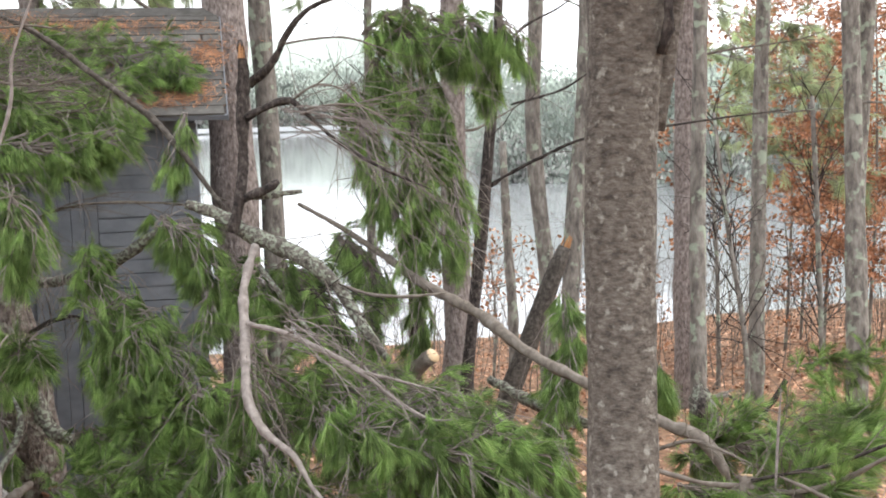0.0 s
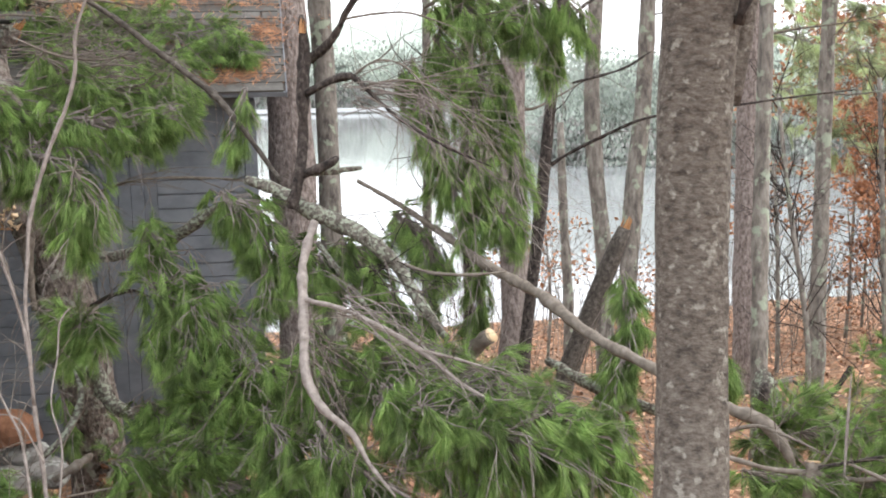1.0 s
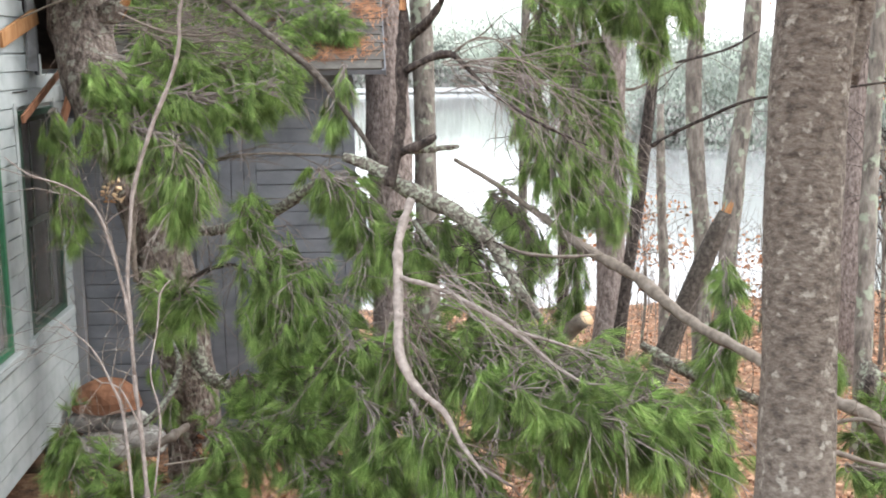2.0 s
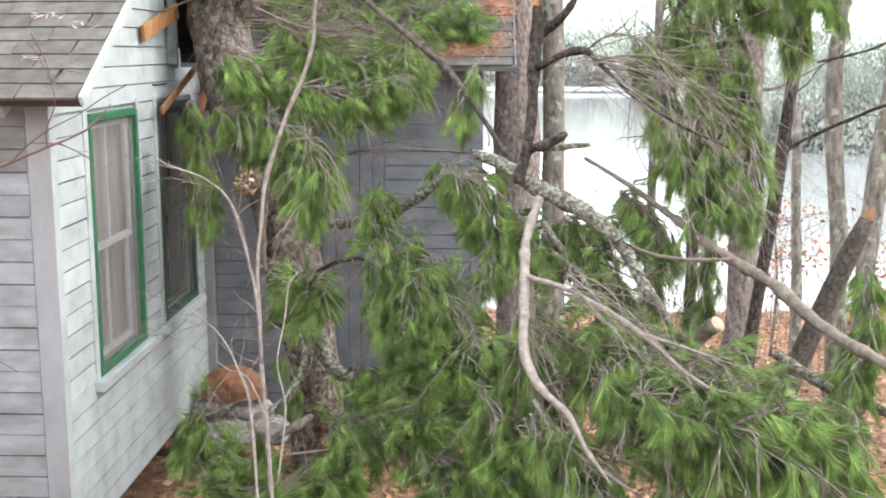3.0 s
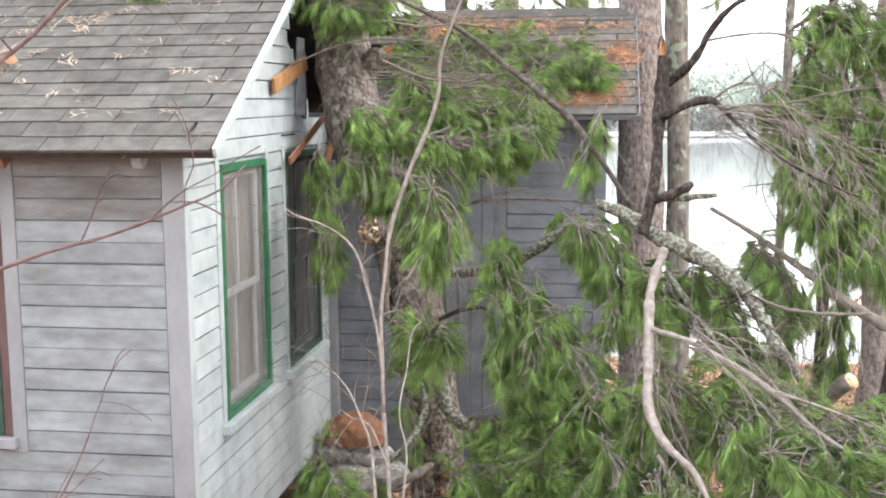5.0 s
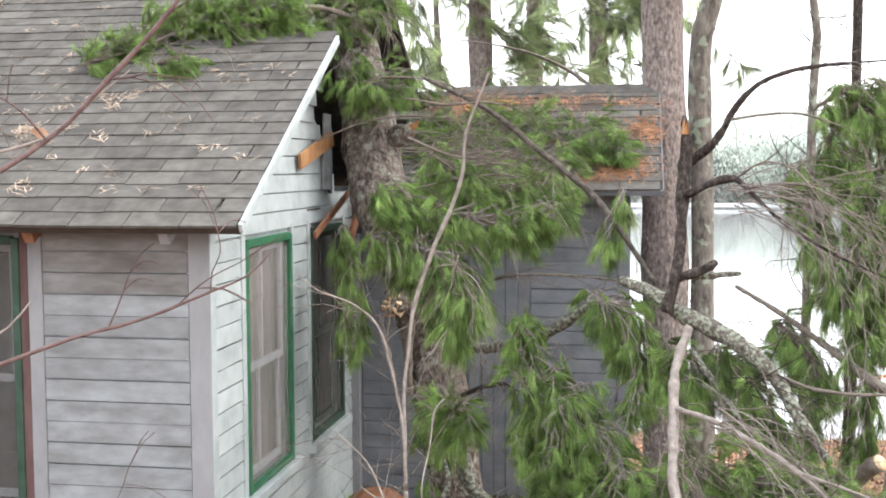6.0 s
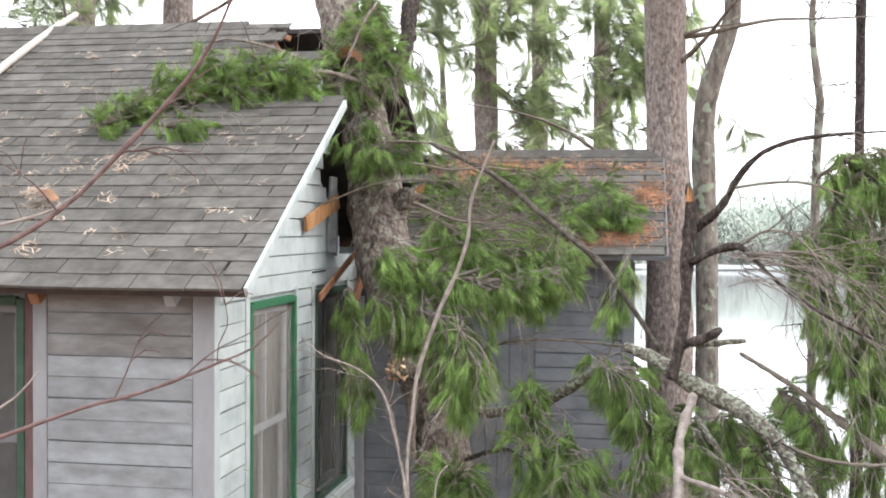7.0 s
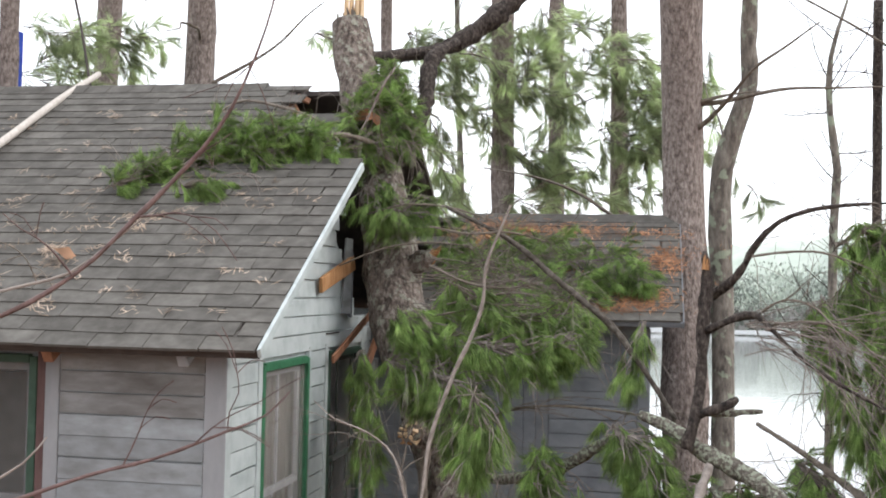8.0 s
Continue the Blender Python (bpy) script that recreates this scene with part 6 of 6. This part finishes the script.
# things on the main roof
pole = thing("roof_pole", "long pale wooden pole lying on the shingle roof", "pole")
tube("shaft", [(-2.54, 1.0, 3.76, 0.03), (-2.564, 1.9, 4.25, 0.03), (-2.585, 2.75, 4.715, 0.03), (-2.654, 3.5, 5.062, 0.026)], "curtain", pole, sides=10, step=0.2, rough=0.02, rng=RNG)
cable = thing("cable", "dark cable running up from the ridge", "cable")
tube("line", [(-2.637, 3.328, 4.884, 0.012), (-2.954, 3.724, 5.498, 0.012), (-3.323, 4.119, 6.191, 0.012)], "dark", cable, sides=6, step=0.2, rough=0.0, rng=RNG)
tarp = thing("tarpaulin", "bright blue tarpaulin hanging behind the ridge", "tarpaulin")
us = np.linspace(0, 1, 12)
mesh_part("sheet", [(-4.6 + 0.42 * u + 0.05 * math.sin(9 * u), 4.6 + 0.12 * math.sin(14 * u), z) for z in (4.6, 5.2, 5.75 ) for u in us], [(r * 12 + i, r * 12 + i + 1, (r + 1) * 12 + i + 1, (r + 1) * 12 + i) for r in range(2) for i in range(11)], "blue", tarp)

# ragged roof hole: broken sheathing boards hanging into it
for i, (x0, y0, ln, dip) in enumerate(((-0.6, 3.2, 0.16, 48), (-0.6, 3.32, 0.2, 62), (-0.6, 3.44, 0.15, 40), (-0.6, 3.56, 0.2, 66), (-0.6, 3.7, 0.14, 30))):
    tagged(box_part("sheathing", (0, 0, 0), (ln, 0.1, 0.02), "oldwood", None, "", ROOF @ pose(x0, y0, -0.03, 0, dip, 4 * i - 8), 0.003), "broken red-brown roof board at the torn ridge", "board", "broken roof boards")
# low things against the wing
basin = thing("basin", "rusty overturned basin on stones by the wing", "basin")
bm = bmesh.new()
bmesh.ops.create_uvsphere(bm, u_segments=24, v_segments=12, radius=1.0)
bmesh.ops.delete(bm, geom=[v for v in bm.verts if v.co.z < -0.05], context="VERTS")
for v in bm.verts:
    v.co = Vector((v.co.x * 0.27 + 0.34, v.co.y * 0.2 + 2.62, max(v.co.z, 0) ** 0.8 * 0.23 + 0.4)) + Vector(noise.noise_vector(v.co * 3)) * 0.012
part("bowl", bm, "oldwood", basin)
for (x, y, z), s in (((0.2, 2.62, 0.3), 0.13), ((0.48, 2.6, 0.28), 0.15), ((0.34, 2.45, 0.12), 0.2), ((0.62, 2.5, 0.16), 0.17), ((0.1, 2.5, 0.08), 0.18)):
    bm = bmesh.new()
    bmesh.ops.create_icosphere(bm, subdivisions=3, radius=s)
    for v in bm.verts:
        v.co = Vector((v.co.x * 1.2, v.co.y, v.co.z * 0.7)) * (1 + 0.25 * noise.noise(v.co * 7 + Vector((x * 9, y, z)))) + Vector((x, y, z))
    tagged(part("stone", bm, "stone"), "grey lichen-spotted fieldstone by the wing wall", "stone", "fieldstones")

def roof_litter(name, m, spots, material, label, length=0.07):
    """Loose needles and leaf scraps lying on a roof. spots: (x, y up the slope, spread x, spread y, count)."""
    cos = []
    for x, y, sx, sy, k in spots:
        c = np.stack([RNG.normal(x, sx, k), RNG.normal(y, sy, k), RNG.uniform(0.022, 0.04, k)], -1)
        a = RNG.uniform(0, 6.28, k)
        d = np.stack([np.cos(a), np.sin(a), RNG.normal(size=k) * 0.1], -1) * length * RNG.uniform(0.5, 1.2, (k, 1))
        e = np.stack([-np.sin(a), np.cos(a), np.zeros(k)], -1) * 0.0035
        cos.append(np.stack([c - d, c + e, c + d, c - e], 1).reshape(-1, 3))
    co = np.vstack(cos)
    co = co @ np.array(m.to_3x3()).T + np.array(m.translation)
    return tagged(quads_mesh(name, co, np.arange(len(co)).reshape(-1, 4), material), label, "needles", kind="stuff")


roof_litter("needle_litter", WROOF, [(2.2, 0.35, 0.14, 0.1, 520), (2.42, 1.0, 0.08, 0.13, 300), (2.3, 1.5, 0.2, 0.05, 90), (1.5, 1.55, 0.35, 0.08, 450), (0.9, 1.5, 0.2, 0.15, 900), (1.9, 0.9, 0.4, 0.25, 500), (1.8, 0.15, 0.3, 0.05, 400)], "needles_brown", "rusty dry pine needles on the wing roof", 0.05)
spots = [(-1.55, 0.55, 0.04, 0.05, 60), (-1.25, 0.85, 0.05, 0.04, 60), (-1.35, 1.0, 0.04, 0.03, 50), (-0.9, 1.3, 0.03, 0.03, 20)]
spots += [(RNG.uniform(-3.4, 0.2), RNG.uniform(0.2, 3.4), 0.03, 0.02, 6) for _ in range(190)]
roof_litter("roof_scraps", ROOF, spots, "scraps", "scraps of dry needles on the main roof", 0.045)
hanging = np.array([(0.2, 3.05, 0.06), (0.12, 3.12, 0.05), (0.26, 3.0, 0.06), (-1.5, 0.45, 0.05), (-1.2, 0.9, 0.05)]) @ np.array(ROOF.to_3x3()).T + np.array(ROOF.translation)
leaf_cloud("dry_leaf", hanging, 0.07, "beech", "curled dry brown leaves on the roof edge", "leaves")

# ---- clapboards ----
BRNG = np.random.default_rng(3)
EXPO, GABLE_EXPO = 0.1213, 0.122
for k in range(22):
    z = BASE - 0.002 + k * EXPO
    if z < 2.8:
        for u0, u1 in [(-7.0, -0.104)] if z + EXPO < 1.13 else [(-7.0, WIN_F[0] - 0.08), (-0.966, -0.104)]:
            # rows above 2.4 m: worn paint with painted eave shade
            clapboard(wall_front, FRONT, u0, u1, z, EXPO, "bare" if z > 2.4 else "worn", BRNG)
for k in range(34):
    z = BASE + 0.035 + k * GABLE_EXPO
    u0, u1 = 0.064, 3.17
    if z > 2.8:
        u0 = max(0.064, EAVE_Y + (z + 0.2 - EAVE_Z) / SLOPE)
        u1 = (2.6 if z < 3.1 else 2.25) + BRNG.uniform(-0.18, 0.1)
    if z + GABLE_EXPO < WIN_Z[0] - 0.02 or z > WIN_Z[1] - 0.02:
        runs = [(u0, u1)]
    else:
        runs = [(u0, WIN_A[0] - 0.08), (WIN_A[1] + 0.065, WIN_B[0] - 0.08), (WIN_B[1] + 0.065, u1)]
    for a, c in runs:
        if c - a > 0.03:
            clapboard(wall_gable, GABLE, a, c, z, GABLE_EXPO, "white", BRNG, gap=0.011)
for k in range(26):
    z = 0.02 + k * 0.113
    for u0, u1 in ([(0.1, 0.995), (1.507, 2.197)] if z < 2.4 else [(0.1, 2.197)]):
        clapboard(wall_shed, SHED, u0, u1, z, 0.113, "shedpaint", BRNG)
tagged(box_part("gable_notch", (1.86, 0.024, 2.843), (2.2, 0.03, 2.853), "dark", None, "", GABLE, 0.001), "dark split between two gable boards", "crack", kind="structure")


# ---- shingles ----
def shingle_mesh(width, deep, thick=0.014):
    bm = bmesh.new()
    box(bm, (0.002, 0, -0.002), (width - 0.003, deep, thick))
    for v in bm.verts:
        if v.co.y > deep / 2:
            v.co.z -= 0.01
    me = bpy.data.meshes.new("shingle")
    bm.to_mesh(me)
    bm.free()
    me.materials.append(MAT["shingle"])
    return me


def shingles(owner, m, x0, x1, run, expo, near, skip=None, cap=0.31):
    me = [shingle_mesh(0.31, expo + 0.05) for _ in range(2)]
    rest, faces = [], []
    for row in range(int(run / expo) + 1):
        y = row * expo - 0.03
        x = x1 - cap * (0.5 if row % 2 else 0.0) - 0.31 - 0.012 * abs(BRNG.normal())
        while x > x0 - 0.31:
            deep = min(expo + 0.05, run - y)
            if deep > 0.05 and not (skip and skip(x, y)):
                tilt = m @ pose(x, y + BRNG.normal() * 0.003, 0.006 + BRNG.uniform(0, 0.003), BRNG.normal() * 0.25, 0, BRNG.normal() * 0.3)
                if x > near and deep > expo + 0.04:
                    ob = new("shingle", me[0])
                    ob.parent = owner
                    ob.matrix_world = tilt
                else:
                    w = min(0.31, x1 - x)
                    k = len(rest)
                    for yy, zz in ((0, 0.014), (deep, 0.004)):
                        rest += [tilt @ Vector((0.002, yy, zz)), tilt @ Vector((w - 0.003, yy, zz))]
                    rest += [tilt @ Vector((0.002, 0, -0.004)), tilt @ Vector((w - 0.003, 0, -0.004))]
                    faces += [(k, k + 1, k + 3, k + 2), (k + 4, k + 5, k + 1, k)]
            x -= 0.31
        gap = x1 - (x1 - cap * 0.5) if row % 2 else 0
        if gap > 0.05 and not (skip and skip(x1 - gap, y)):
            deep = min(expo + 0.05, run - y)
            k = len(rest)
            tilt = m @ pose(x1 - gap, y, 0.007)
            for yy, zz in ((0, 0.014), (deep, 0.004)):
                rest += [tilt @ Vector((0.002, yy, zz)), tilt @ Vector((gap, yy, zz))]
            rest += [tilt @ Vector((0.002, 0, -0.004)), tilt @ Vector((gap, 0, -0.004))]
            faces += [(k, k + 1, k + 3, k + 2), (k + 4, k + 5, k + 1, k)]
    tagged(mesh_part("shingle_courses", rest, faces, "shingles", owner), kind="stuff")


shingles(roof, ROOF, -7.2, 0.315, RUN, 0.14, -2.3, lambda x, y: (x > -0.72 and y > 3.08) or (x > -0.2 and y > 2.25))
shingles(roof_wing, WROOF, 0.36, 2.54, WRUN, 0.14, 0.3, lambda x, y: x < 0.55 and y > 1.25)


# ridge caps
for owner, x0, x1, y, z, slope in ((roof, -7.1, -0.75, RIDGE_Y, EAVE_Z + SLOPE * (RIDGE_Y - EAVE_Y), SLOPE), (roof_wing, 0.65, 2.54, 4.55, 2.97 + 0.54 * 1.65, 0.54)):
    bm = bmesh.new()
    w = 0.13
    prof = [(-w, -w * slope + 0.02), (0, 0.03), (w, -w * slope + 0.02), (w, -w * slope + 0.008), (0, 0.016), (-w, -w * slope + 0.008)]
    a = [bm.verts.new((0, p, q)) for p, q in prof]
    c = [bm.verts.new((0.24, p, q + 0.006)) for p, q in prof]
    bm.faces.new(a)
    bm.faces.new(c[::-1])
    for i in range(6):
        bm.faces.new([a[i], c[i], c[(i + 1) % 6], a[(i + 1) % 6]])
    bmesh.ops.recalc_face_normals(bm, faces=bm.faces)
    me = bpy.data.meshes.new("ridge_cap")
    bm.to_mesh(me)
    bm.free()
    me.materials.append(MAT["shingle"])
    x = x0
    while x < x1 - 0.2:
        ob = new("ridge_cap", me)
        ob.parent = owner
        ob.matrix_world = pose(x, y, z + BRNG.uniform(0, 0.004), 0, 0, BRNG.normal() * 0.5)
        x += 0.2
